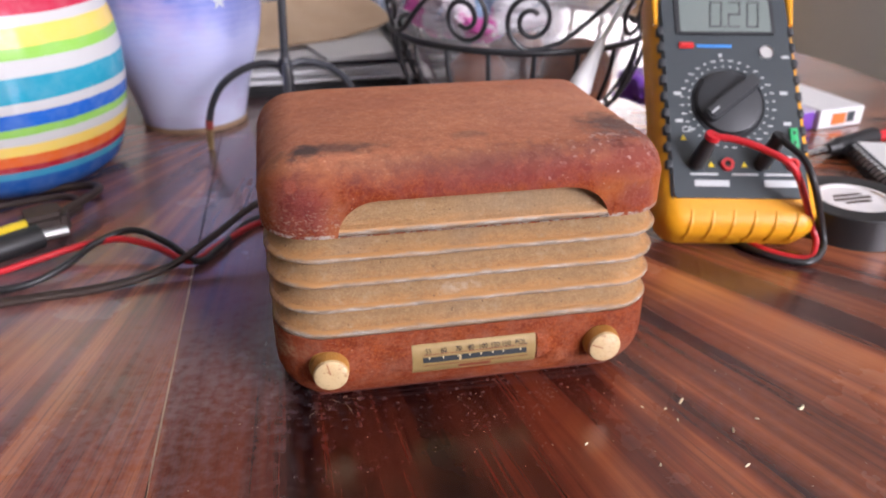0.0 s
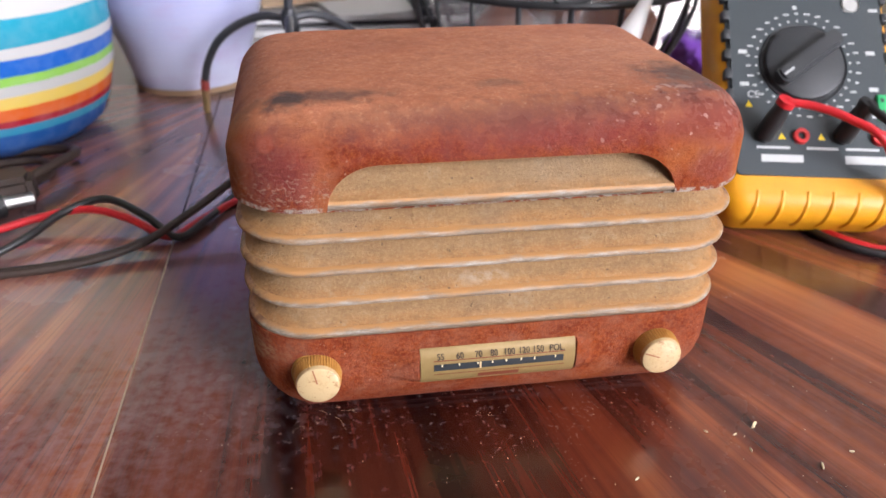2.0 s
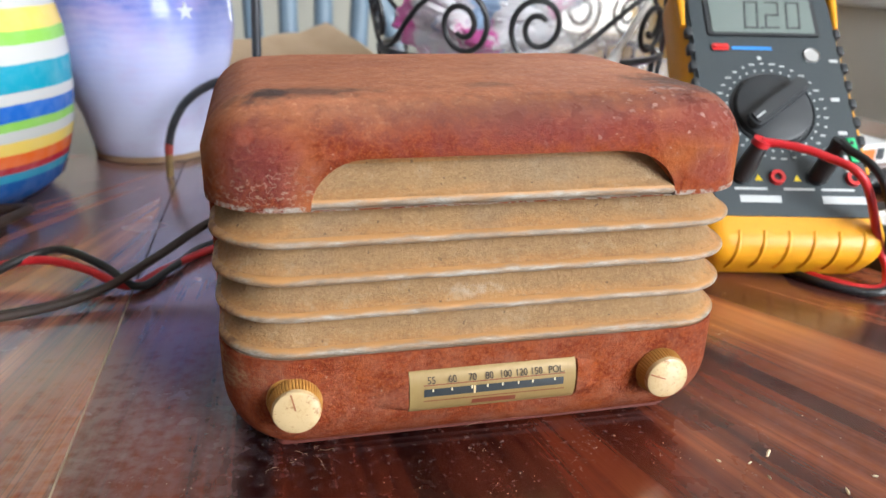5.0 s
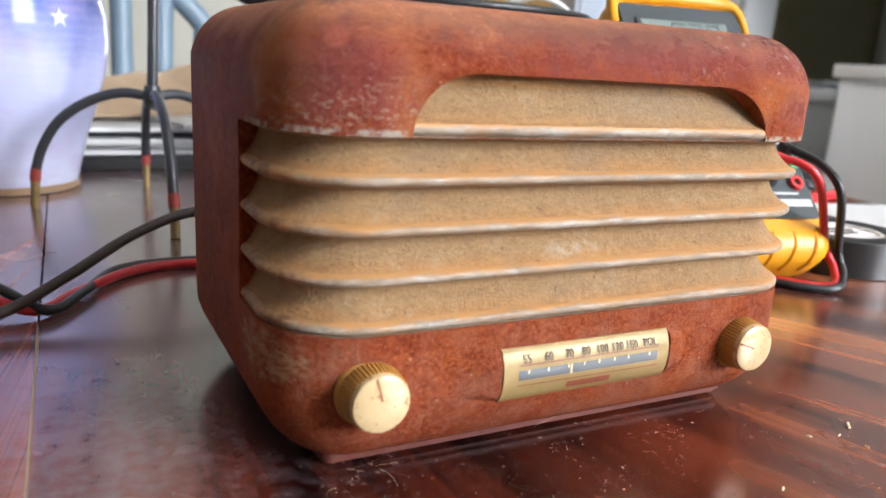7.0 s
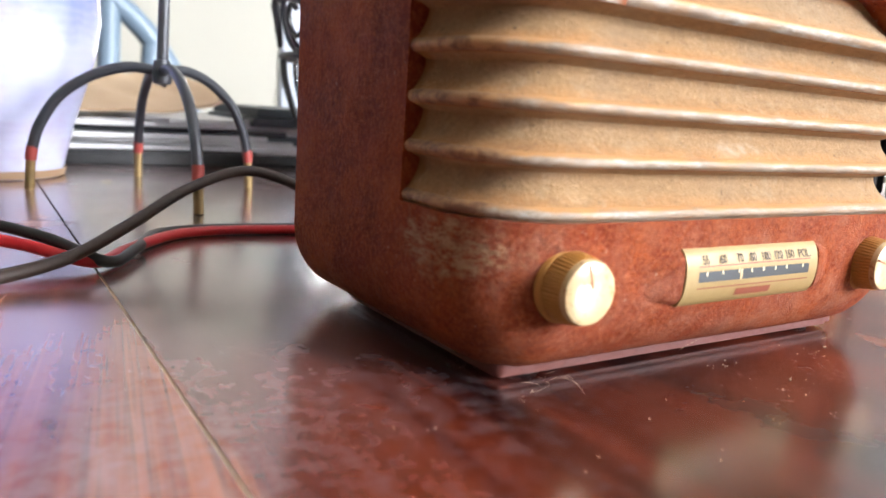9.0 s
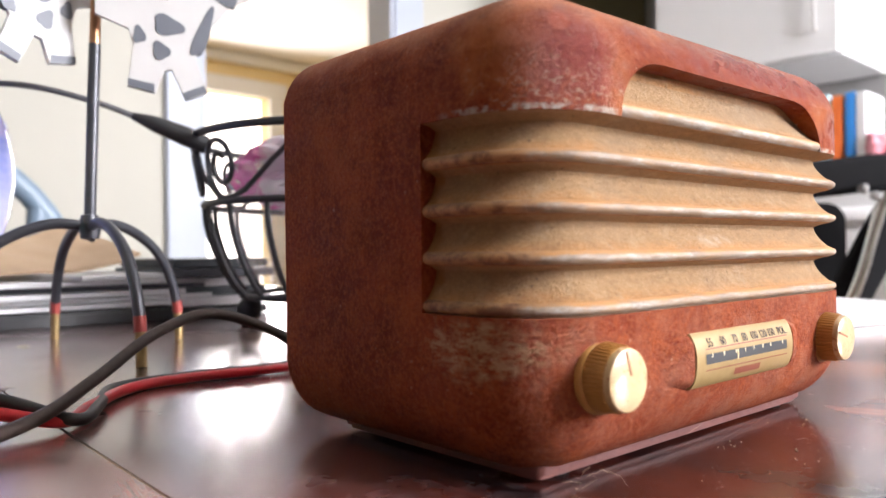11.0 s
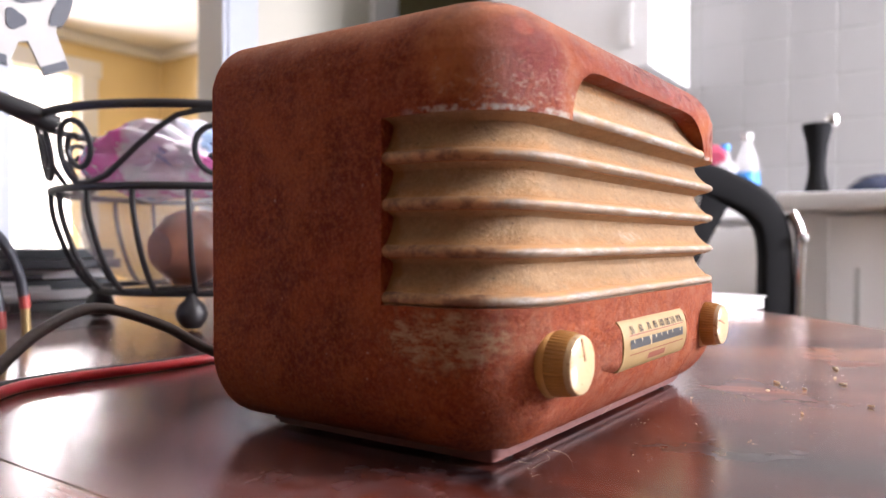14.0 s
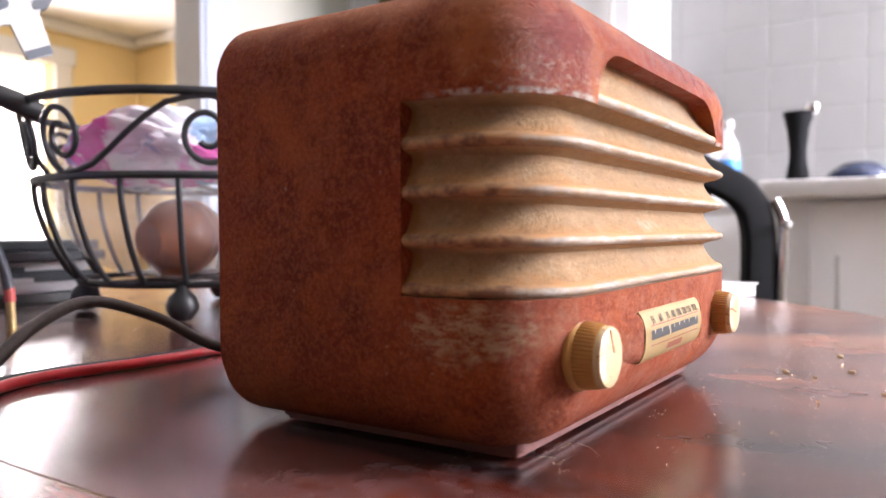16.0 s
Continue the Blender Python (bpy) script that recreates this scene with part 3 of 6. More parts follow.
def letters(text, size, m, squeeze=1.0, thick=0.00012):
    """Words as a mesh, centred, lying in x and y of m."""
    cu = bpy.data.curves.new("words", "FONT")
    cu.body, cu.size, cu.align_x, cu.align_y, cu.extrude = text, size, "CENTER", "CENTER", thick
    cu.resolution_u = 3
    ob = bpy.data.objects.new("words", cu)
    scene.collection.objects.link(ob)
    bpy.context.view_layer.update()
    me = bpy.data.meshes.new_from_object(ob.evaluated_get(bpy.context.evaluated_depsgraph_get()))
    bpy.data.objects.remove(ob)
    bpy.data.curves.remove(cu)
    bm = bmesh.new()
    bm.from_mesh(me)
    bpy.data.meshes.remove(me)
    bmesh.ops.transform(bm, verts=bm.verts, matrix=m @ Matrix.Diagonal((squeeze, 1, 1, 1)))
    return bm


def ripple(bm, amount, scale, axis=None):
    for v in bm.verts:
        d = noise.noise_vector(v.co * scale) * amount
        v.co += d if axis is None else Vector(axis) * d.x


# ---------------------------------------------------------------- the room
FLOOR_Z, CEIL_Z = -0.75, 1.75
NORTH, SOUTH, WEST, EAST = 2.3, -2.2, -2.2, 2.62


def wall(name, axis, at, thick, a0, a1, z0, z1, openings, material, label, category="wall"):
    """A wall along x ('y' fixed) or y ('x' fixed), built of pieces round its openings (a0, a1, z0, z1)."""
    bm = bmesh.new()

    def piece(u0, u1, w0, w1):
        if u1 - u0 < 1e-4 or w1 - w0 < 1e-4:
            return
        if axis == "y":
            box(u0, u1, at, at + thick, w0, w1, bm=bm)
        else:
            box(at, at + thick, u0, u1, w0, w1, bm=bm)
    u = a0
    for o0, o1, w0, w1 in sorted(openings):
        piece(u, o0, z0, z1)
        piece(o0, o1, z0, w0)
        piece(o0, o1, w1, z1)
        u = o1
    piece(u, a1, z0, z1)
    return tagged(part(name, bm, material, smooth=False), label, category, kind="structure")


DOOR = (0.93, 1.77, FLOOR_Z, 1.70)
wall("wall_north", "y", NORTH, 0.12, WEST, 5.2, FLOOR_Z, CEIL_Z, [DOOR, (2.86, 3.76, 0.10, 1.72)], M_CREAMWALL, "cream painted wall with a doorway to the next room")
wall("wall_south", "y", SOUTH - 0.12, 0.12, WEST, 5.2, FLOOR_Z, CEIL_Z, [(0.9, 2.3, 0.32, 1.62)], M_CREAMWALL, "cream painted wall with windows")
# out of view; closes the room and soaks up light beside the radio
wall("wall_west", "x", WEST - 0.12, 0.12, SOUTH, NORTH, FLOOR_Z, CEIL_Z, [], M_TAUPE, "unseen west wall, dark brown to limit bounced light")
wall("wall_east", "x", EAST, 0.12, SOUTH, 1.45, FLOOR_Z, CEIL_Z, [], M_GROUT, "grey grouted kitchen wall behind white tiles")
wall("wall_far_room_north", "y", 5.0, 0.12, 0.2, 4.0, FLOOR_Z, 2.05, [(1.85, 2.72, -0.35, 1.22)], M_YELLOWWALL, "yellow painted wall with a bright window")
wall("wall_far_room_east", "x", 3.38, 0.12, NORTH + 0.12, 5.0, FLOOR_Z, 2.05, [], M_YELLOWWALL, "yellow painted wall")
wall("wall_far_room_west", "x", 0.2, 0.12, NORTH + 0.12, 5.0, FLOOR_Z, 2.05, [], M_YELLOWWALL, "yellow painted wall")
tagged(part("floor", box(WEST - 0.2, 5.2, SOUTH - 0.2, 5.3, FLOOR_Z - 0.1, FLOOR_Z), M_FLOOR, smooth=False), "brown wooden floor", "floor", kind="structure")
tagged(part("ceiling", box(WEST, 5.2, SOUTH, NORTH, CEIL_Z, CEIL_Z + 0.1), M_CEIL, smooth=False), "off-white painted ceiling", "ceiling", kind="structure")
tagged(part("ceiling_far_room", box(0.2, 3.5, NORTH + 0.12, 5.1, 1.52, 1.62), M_CEIL, smooth=False), "white painted ceiling of the next room", "ceiling", kind="structure")
tagged(part("crown_moulding", box(0.32, 3.38, 4.93, 5.0, 1.44, 1.52, 0.02), M_WHITE, smooth=False), "white crown moulding under the ceiling", "moulding", kind="structure")
tagged(part("crown_moulding_east", box(3.31, 3.38, NORTH + 0.12, 4.93, 1.44, 1.52, 0.02), M_WHITE, smooth=False), "white crown moulding under the ceiling", "moulding", kind="structure")
tagged(part("window_blind", box(2.865, 3.755, NORTH + 0.04, NORTH + 0.055, 0.105, 1.715), M_OLIVE, smooth=False), "olive roller blind drawn down in the opening", "blind", kind="structure")

# door casing
casing = tagged(new("door_casing"), "white painted door casing", "door frame", kind="structure")
for x0, x1, y0, y1 in ((0.81, 0.93, NORTH - 0.03, NORTH), (1.77, 1.92, NORTH - 0.03, NORTH), (0.93, 0.95, NORTH - 0.02, NORTH + 0.14), (1.75, 1.77, NORTH - 0.02, NORTH + 0.14)):
    part("casing_board", box(x0, x1, y0, y1, FLOOR_Z, 1.72, 0.006), M_CASING, casing, smooth=False)
opening = tagged(new("window_opening_trim"), "white trim round a dark opening", "window frame", kind="structure")
for x0, x1, z0, z1 in ((2.66, 2.86, -0.2, 1.74), (3.76, 3.9, -0.2, 1.74), (2.6, 3.95, 0.04, 0.10)):
    part("trim_board", box(x0, x1, NORTH - 0.04, NORTH, z0, z1, 0.006), M_WHITE, opening, smooth=False)


def window_frame(name, axis, at, a0, a1, z0, z1, label, sign):
    w = tagged(new(name), label, "window", kind="structure")

    def bar(u0, u1, w0, w1, d=0.04):
        if axis == "y":
            part("window_frame", box(u0, u1, at - d / 2, at + d / 2, w0, w1, 0.004), M_WHITE, w, smooth=False)
        else:
            part("window_frame", box(at - d / 2, at + d / 2, u0, u1, w0, w1, 0.004), M_WHITE, w, smooth=False)
    mid, zm = (a0 + a1) / 2, (z0 + z1) / 2
    bar(a0, a0 + 0.05, z0, z1)
    bar(a1 - 0.05, a1, z0, z1)
    bar(a0 + 0.05, a1 - 0.05, z0, z0 + 0.05)
    bar(a0 + 0.05, a1 - 0.05, z1 - 0.05, z1)
    bar(mid - 0.02, mid + 0.02, z0 + 0.05, z1 - 0.05)
    bar(a0 + 0.05, mid - 0.02, zm - 0.02, zm + 0.02)
    bar(mid + 0.02, a1 - 0.05, zm - 0.02, zm + 0.02)


window_frame("window_1", "y", SOUTH - 0.06, 0.9, 2.3, 0.32, 1.62, "white framed window with four panes", 1)
far_win = tagged(new("window_2"), "white cased bright window in the next room", "window", kind="structure")
for x0, x1, z0, z1 in ((1.73, 1.85, -0.35, 1.22), (2.72, 2.84, -0.35, 1.22), (1.7, 2.87, 1.22, 1.34), (1.7, 2.87, -0.42, -0.35)):
    part("window_casing", box(x0, x1, 4.96, 5.0, z0, z1, 0.006), M_WHITE, far_win, smooth=False)
M_GLOW = bpy.data.materials.new("overcast_daylight")
M_GLOW.use_nodes = True
gp = M_GLOW.node_tree.nodes["Principled BSDF"]
gp.inputs["Base Color"].default_value = (0.8, 0.8, 0.8, 1)
gp.inputs["Emission Color"].default_value = (1.0, 0.99, 0.97, 1)
gp.inputs["Emission Strength"].default_value = 2.2
tagged(part("backdrop_sky", box(0.6, 4.2, 5.6, 5.62, -0.75, 2.0), M_GLOW, smooth=False), "bright overcast sky outside the far window", "sky", kind="structure")
tagged(part("backdrop_sky_south", box(-1.5, 3.6, SOUTH - 0.9, SOUTH - 0.88, -0.6, 2.2), M_GLOW, smooth=False), "bright overcast sky outside the windows", "sky", kind="structure")

# ---------------------------------------------------------------- the table
table = thing("round_table", "round table of dark polished rosewood veneer, scratched and dusty", "table", (TABLE_C[0], TABLE_C[1], FLOOR_Z))


def half_disc(left):
    """One board of the round top, cut along the seam."""
    bm = bmesh.new()
    n = 144
    ring = [(TABLE_C[0] + TABLE_R * math.cos(2 * math.pi * i / n), TABLE_C[1] + TABLE_R * math.sin(2 * math.pi * i / n)) for i in range(n)]
    f = bm.faces.new([bm.verts.new((x, y, -0.028)) for x, y in ring])
    r = bmesh.ops.extrude_face_region(bm, geom=[f])
    bmesh.ops.translate(bm, verts=[v for v in r["geom"] if isinstance(v, bmesh.types.BMVert)], vec=(0, 0, 0.028))
    a, b = Vector((-0.0985, -0.025, 0)), Vector((-0.0950, 0.128, 0))
    d = (b - a).normalized()
    nor = Vector((d.y, -d.x, 0))
    off = nor * (0.0004 if not left else -0.0004)
    res = bmesh.ops.bisect_plane(bm, geom=bm.verts[:] + bm.edges[:] + bm.faces[:], plane_co=a + off, plane_no=nor if not left else -nor, clear_inner=True)
    bmesh.ops.holes_fill(bm, edges=[e for e in bm.edges if e.is_boundary])
    bmesh.ops.recalc_face_normals(bm, faces=bm.faces)
    top = [e for e in bm.edges if all(v.co.z > -0.001 for v in e.verts) and e.calc_face_angle(0) > 0.5]
    cut = [e for e in top if abs((e.verts[0].co - a).dot(nor)) < 0.001 and abs((e.verts[1].co - a).dot(nor)) < 0.001]
    rim = [e for e in top if e not in cut]
    bmesh.ops.bevel(bm, geom=rim, offset=0.006, segments=3, affect="EDGES")
    return bm


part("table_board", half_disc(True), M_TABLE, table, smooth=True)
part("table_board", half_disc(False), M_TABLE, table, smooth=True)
part("seam_filler", box(-0.0985, -0.0950, -0.155, 0.98, -0.02, -0.0003, m=None), mat("seam_wax", (0.48, 0.36, 0.25), 0.7, grain=0.5), table, "pale dust in the seam", smooth=False)
part("apron", lathe([(0.44, -0.10), (0.44, -0.028), (0.46, -0.028), (0.46, -0.10), (0.44, -0.10)], 64, Matrix.Translation((*TABLE_C, 0))), M_TABLE_EDGE, table)
part("pedestal", lathe([(0.0, -0.028), (0.16, -0.03), (0.05, -0.12), (0.06, -0.4), (0.08, -0.6), (0.3, -0.72), (0.32, -0.75), (0, -0.75)], 32, Matrix.Translation((*TABLE_C, 0))), M_TABLE_EDGE, table)

# ---------------------------------------------------------------- the radio
L, R, F, B, RC, YG = -0.051, 0.1013, 0.0, 0.0910, 0.021, 0.0336
TOP_Z, TOP_R, LOW_R = 0.1055, 0.0165, 0.021
RIDGES = [0.0368, 0.0474, 0.0578, 0.0682, 0.0785]
ARCH_TOP, DEEP = 0.0915, 0.0062


def cove(t):
    """Depth of a louvre from its upper end (0), down its hollow face, to the rolled lip (0.8 to 1)."""
    if t >= 0.72:
        return 0.0019 * abs((t - 0.86) / 0.14) ** 2.6
    if t <= 0.12:
        return 0.0019 + (DEEP - 0.0019) * (t / 0.12) ** 0.75
    return DEEP - (DEEP - 0.0019) * ((t - 0.12) / 0.60) ** 1.8


def notch(z):
    v = min(max((z - RIDGES[4]) / (ARCH_TOP - RIDGES[4]), 0), 1)
    k = 1 - math.sqrt(max(1 - v * v, 0))
    return -0.0245 + 0.014 * k, 0.0740 - 0.017 * k


def radio_rows():
    """(z, inset, depth of the grille, depth inside the arch, band below this row)"""
    rows = [(0.0032, LOW_R * 0.62, 0, 0, "end")]
    for i in range(1, 11):
        z = 0.0036 + (0.0189) * i / 10
        rows.append((z, LOW_R - math.sqrt(LOW_R ** 2 - (0.0225 - z) ** 2) if z < 0.0224 else 0, 0, 0, "body"))
    for i in range(1, 7):
        z = 0.0225 + (RIDGES[0] - 0.0225) * i / 6
        rows.append((z, 0, 0, 0, "body"))
    ts = (1, 0.985, 0.96, 0.93, 0.9, 0.87, 0.84, 0.81, 0.78, 0.75, 0.72, 0.69, 0.64, 0.58, 0.5, 0.42, 0.34, 0.26, 0.18, 0.12, 0.08, 0.04, 0.015)
    for k in range(4):
        z0, z1 = RIDGES[k], RIDGES[k + 1]
        rows.append((z0 + 0.0001, 0, 0.0019 if k else 0.0006, 0, "body"))
        for t in ts[1:]:
            rows.append((z0 + (z1 - z0) * (1 - t), 0, cove(t), 0, "edge%d" % k if t >= 0.72 else "louvre%d" % k))
        rows.append((z1 - 0.0001, 0, 0.0020, 0, "louvre%d" % k))
        rows.append((z1, 0, 0.0019 if k < 3 else 0.0002, 0, "louvre%d" % k))
    rows.append((RIDGES[4] + 0.0001, 0, 0, 0.0010, "body"))
    for t in ts[1:]:
        rows.append((RIDGES[4] + (ARCH_TOP - RIDGES[4]) * (1 - t), 0, 0, cove(t), "archedge" if t >= 0.78 else "arch") if t > 0.12 else (RIDGES[4] + (ARCH_TOP - RIDGES[4]) * (1 - t), 0, 0, DEEP, "arch"))
    rows.append((ARCH_TOP, 0, 0, DEEP, "arch"))
    rows.append((ARCH_TOP + 0.0001, 0, 0, 0.0, "body"))
    for i in range(0, 13):
        a = math.pi / 2 * i / 12
        z = TOP_Z - TOP_R + TOP_R * math.sin(a)
        if z > ARCH_TOP + 0.0006:
            rows.append((z, TOP_R * (1 - math.cos(a)), 0, 0, "body"))
    rows += [(TOP_Z + 0.0003, TOP_R + 0.005, 0, 0, "body"), (TOP_Z + 0.0006, TOP_R + 0.011, 0, 0, "body")]
    return rows


def radio_ring(z, e, dg, da):
    """The outline at one height: points with their column kind (0 body, 1 grille, 2 arch)."""
    rc = max(RC - e, 0.004)
    x0, x1, y0 = L + e, R - e, F + e
    nl, nr = notch(z)
    nl, nr = max(nl, x0 + rc + 0.001), min(nr, x1 - rc - 0.001)
    out = []

    def add(x, y, nx, ny, kind):
        d = da if kind == 2 else 0
        if kind >= 1:
            back = min(max((y - 0.012) / (YG - 0.012), 0), 1)
            d = max(d, dg * (1 - 0.35 * back) + (0.0004 * back if dg > 0 else 0))
        w = noise.noise(Vector((x, y, z)) * 28) * 0.00025
        out.append((x - nx * (d + w), y - ny * (d + w), z))
    yc = max(y0 + rc, 0)
    for i in range(9):
        add(x0, B + (YG - B) * i / 8, -1, 0, 0)
    for i in range(6):
        add(x0, YG + (yc - YG) * i / 6, -1, 0, 1)
    for i in range(15):
        a = math.pi + math.pi / 2 * i / 14
        add(x0 + rc + rc * math.cos(a), y0 + rc + rc * math.sin(a), math.cos(a), math.sin(a), 1)
    for i in range(1, 9):
        add(x0 + rc + (nl - x0 - rc) * i / 8, y0, 0, -1, 1)
    for i in range(49):
        add(nl + (nr - nl) * i / 48, y0, 0, -1, 2)
    for i in range(0, 8):
        add(nr + (x1 - rc - nr) * i / 8, y0, 0, -1, 1)
    for i in range(15):
        a = 1.5 * math.pi + math.pi / 2 * i / 14
        add(x1 - rc + rc * math.cos(a), y0 + rc + rc * math.sin(a), math.cos(a), math.sin(a), 1)
    for i in range(1, 7):
        add(x1, yc + (YG - yc) * i / 6, 1, 0, 1)
    for i in range(9):
        add(x1, YG + (B - YG) * i / 8, 1, 0, 0)
    return out


G0, G1, A0, A1 = 9, 9 + 6 + 15 + 8 + 49 + 8 + 15 + 6 - 1, 9 + 6 + 15 + 8, 9 + 6 + 15 + 8 + 48


def build_radio():
    radio = thing("table_radio", "worn red-brown vintage table radio with a tan louvred grille", "radio")
    rows = radio_rows()
    rings = [radio_ring(*r[:4]) for r in rows]
    n = len(rings[0])
    bms, made = {}, {}

    def vert(key, i, j):
        if key not in bms:
            bms[key], made[key] = bmesh.new(), {}
        if (i, j) not in made[key]:
            made[key][i, j] = bms[key].verts.new(rings[i][j])
        return made[key][i, j]
    for i in range(1, len(rows)):
        band = rows[i][4]
        for j in range(n):
            k = (j + 1) % n
            key = "body"
            if (band.startswith("louvre") or band.startswith("edge")) and G0 <= j < G1:
                key = band
            if band in ("arch", "archedge") and A0 <= j < A1:
                key = band
            vs = [vert(key, i - 1, j), vert(key, i - 1, k), vert(key, i, k), vert(key, i, j)]
            bms[key].faces.new(vs)
    bms["body"].faces.new([vert("body", len(rows) - 1, j) for j in range(n)])
    bms["body"].faces.new([vert("body", 0, j) for j in range(n)][::-1])
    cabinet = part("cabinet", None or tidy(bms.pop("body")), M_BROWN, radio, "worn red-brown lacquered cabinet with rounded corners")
    for key in sorted(bms):
        edge = "edge" in key
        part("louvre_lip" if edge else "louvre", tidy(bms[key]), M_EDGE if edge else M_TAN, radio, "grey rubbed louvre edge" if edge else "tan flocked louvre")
    # foot strip and felt pads
    part("plinth", slab(rounded(-0.0375, 0.0885, 0.0125, 0.084, 0.003), 0.0010, 0.0060, bevel=0.0012), M_PLINTH, radio, "narrow pink-brown foot strip")
    for x, y in ((-0.026, 0.02), (0.078, 0.02), (-0.026, 0.078), (0.078, 0.078)):
        part("felt_pad", lathe([(0.0, 0.0001), (0.005, 0.0001), (0.005, 0.0013), (0.0, 0.0013)], 16, Matrix.Translation((x, y, 0))), M_FELT, radio)
    dial(radio)
    knob(radio, -0.0312, 0.0243, 12)
    knob(radio, 0.0765, 0.0235, 70)
    # the case is not quite square: its front comes forward towards the far end
    skew = Matrix(((1, 0, 0, 0), (-0.034, 1, 0, -0.00034), (0, 0, 1, 0), (0, 0, 0, 1)))
    for ob in radio.children_recursive:
        ob.data.transform(skew)
    return radio


def tidy(bm):
    bmesh.ops.remove_doubles(bm, verts=bm.verts, dist=1e-6)
    bmesh.ops.dissolve_degenerate(bm, edges=bm.edges, dist=1e-6)
    bmesh.ops.recalc_face_normals(bm, faces=bm.faces)
    return bm


def rounded(x0, x1, y0, y1, r, n=5):
    out = []
    for cx, cy, a0 in ((x1 - r, y0 + r, -90), (x1 - r, y1 - r, 0), (x0 + r, y1 - r, 90), (x0 + r, y0 + r, 180)):
        for i in range(n + 1):
            a = radians(a0 + 90 * i / n)
            out.append((cx + r * math.cos(a), cy + r * math.sin(a)))
    return out


DZ0, DZ1, DBULGE = 0.0176, 0.0306, 0.0030


def dial_y(z, lift=0.0):
    u = (z - (DZ0 + DZ1) / 2) / ((DZ1 - DZ0) / 2)
    return -0.0002 - DBULGE * math.sqrt(max(1 - 0.9 * u * u, 0)) + DBULGE * 0.3 - lift


def dial_strip(x0, x1, z0, z1, lift, n=8, nx=1):
    bm = bmesh.new()
    grid = [[bm.verts.new((x0 + (x1 - x0) * i / nx, dial_y(z0 + (z1 - z0) * j / n, lift), z0 + (z1 - z0) * j / n)) for i in range(nx + 1)] for j in range(n + 1)]
    for j in range(n):
        for i in range(nx):
            bm.faces.new((grid[j][i], grid[j][i + 1], grid[j + 1][i + 1], grid[j + 1][i]))
    return bm


def dial(radio):
    """A convex brass scale in a slot whose ends are scooped out."""
    bm = dial_strip(0.0, 0.049, DZ0, DZ1, 0, 24)
    back = [bm.verts.new((x, 0.0015, z)) for x, z in ((0, DZ0), (0.049, DZ0), (0.049, DZ1), (0, DZ1))]
    es = [e for e in bm.edges if e.is_boundary]
    r = bmesh.ops.extrude_edge_only(bm, edges=es)
    for v in r["geom"]:
        if isinstance(v, bmesh.types.BMVert):
            v.co.y = 0.0015
    bmesh.ops.delete(bm, geom=back, context="VERTS")
    plate = part("dial_plate", tidy(bm), M_GOLD, radio, "convex brass tuning scale")
    part("dial_band", dial_strip(0.0040, 0.0452, 0.0232, 0.0256, 0.00012), M_DIALBAND, plate, "black scale band")
    part("dial_rule", dial_strip(0.0040, 0.0456, 0.0266, 0.0269, 0.00012, 2), M_PRINT_RED, plate)
    part("dial_rule", dial_strip(0.0040, 0.0456, 0.0216, 0.0219, 0.00012, 2), M_PRINT_RED, plate)
    for x in (0.0066, 0.0120, 0.0178, 0.0224, 0.0268, 0.0315, 0.0358, 0.0425):
        part("dial_tick", dial_strip(x - 0.00022, x + 0.00022, 0.0247, 0.0256, 0.0002, 2), M_CREAM, plate)
    part("dial_pointer", dial_strip(0.0183, 0.0189, 0.0232, 0.0256, 0.00025, 4), M_IVORY, plate, "pale tuning pointer")
    for text, x in (("55", 0.0062), ("60", 0.0122), ("70", 0.0180), ("80", 0.0229), ("100", 0.0277), ("120", 0.0324), ("150", 0.0369), ("POL.", 0.0430)):
        z = 0.0281
        m = Matrix.Translation((x, dial_y(z, 0.00030), z)) @ Matrix.Rotation(radians(90 - 24), 4, "X")
        part("scale_number", letters(text, 0.0030, m, 0.82, 0.00004), M_PRINT_DARK, plate, smooth=False)
    # the maker's mark, kept as a plain shape
    part("maker_mark", dial_strip(0.0180, 0.0310, 0.0192, 0.0209, 0.00012, 3), M_PRINT_RED, plate, "plain red-brown bar")
    # the cabinet swells up to the scale at both ends of its slot
    for x, s, gap, wide in ((0.0, -1, 0.0001, 0.010), (0.049, 1, 0.0006, 0.0075)):
        bm = bmesh.new()
        nu, nz = 12, 16
        grid = []
        for i in range(nu + 1):
            u = i / nu
            rise = math.cos(u * math.pi / 2) ** 1.4
            row = []
            for k in range(nz + 1):
                w = -1 + 2 * k / nz
                half = (DZ1 - DZ0) / 2 * (1 - 0.25 * u)
                z = (DZ0 + DZ1) / 2 + half * w
                row.append(bm.verts.new((x + s * (gap + wide * u), 0.0006 - (0.0006 + (0.0019 if s < 0 else 0.0021) * rise) * (1 - w ** 4) ** 0.8, z)))
            grid.append(row)
        for a, b in zip(grid, grid[1:]):
            for k in range(nz):
                bm.faces.new((a[k], a[k + 1], b[k + 1], b[k]))
        rim = [bm.verts.new((v.co.x, 0.0012, v.co.z)) for v in grid[0]]
        for k in range(nz):
            bm.faces.new((grid[0][k], grid[0][k + 1], rim[k + 1], rim[k]))
        bmesh.ops.recalc_face_normals(bm, faces=bm.faces)
        part("dial_scoop", bm, M_BROWN, radio, "swelling at the end of the dial slot")


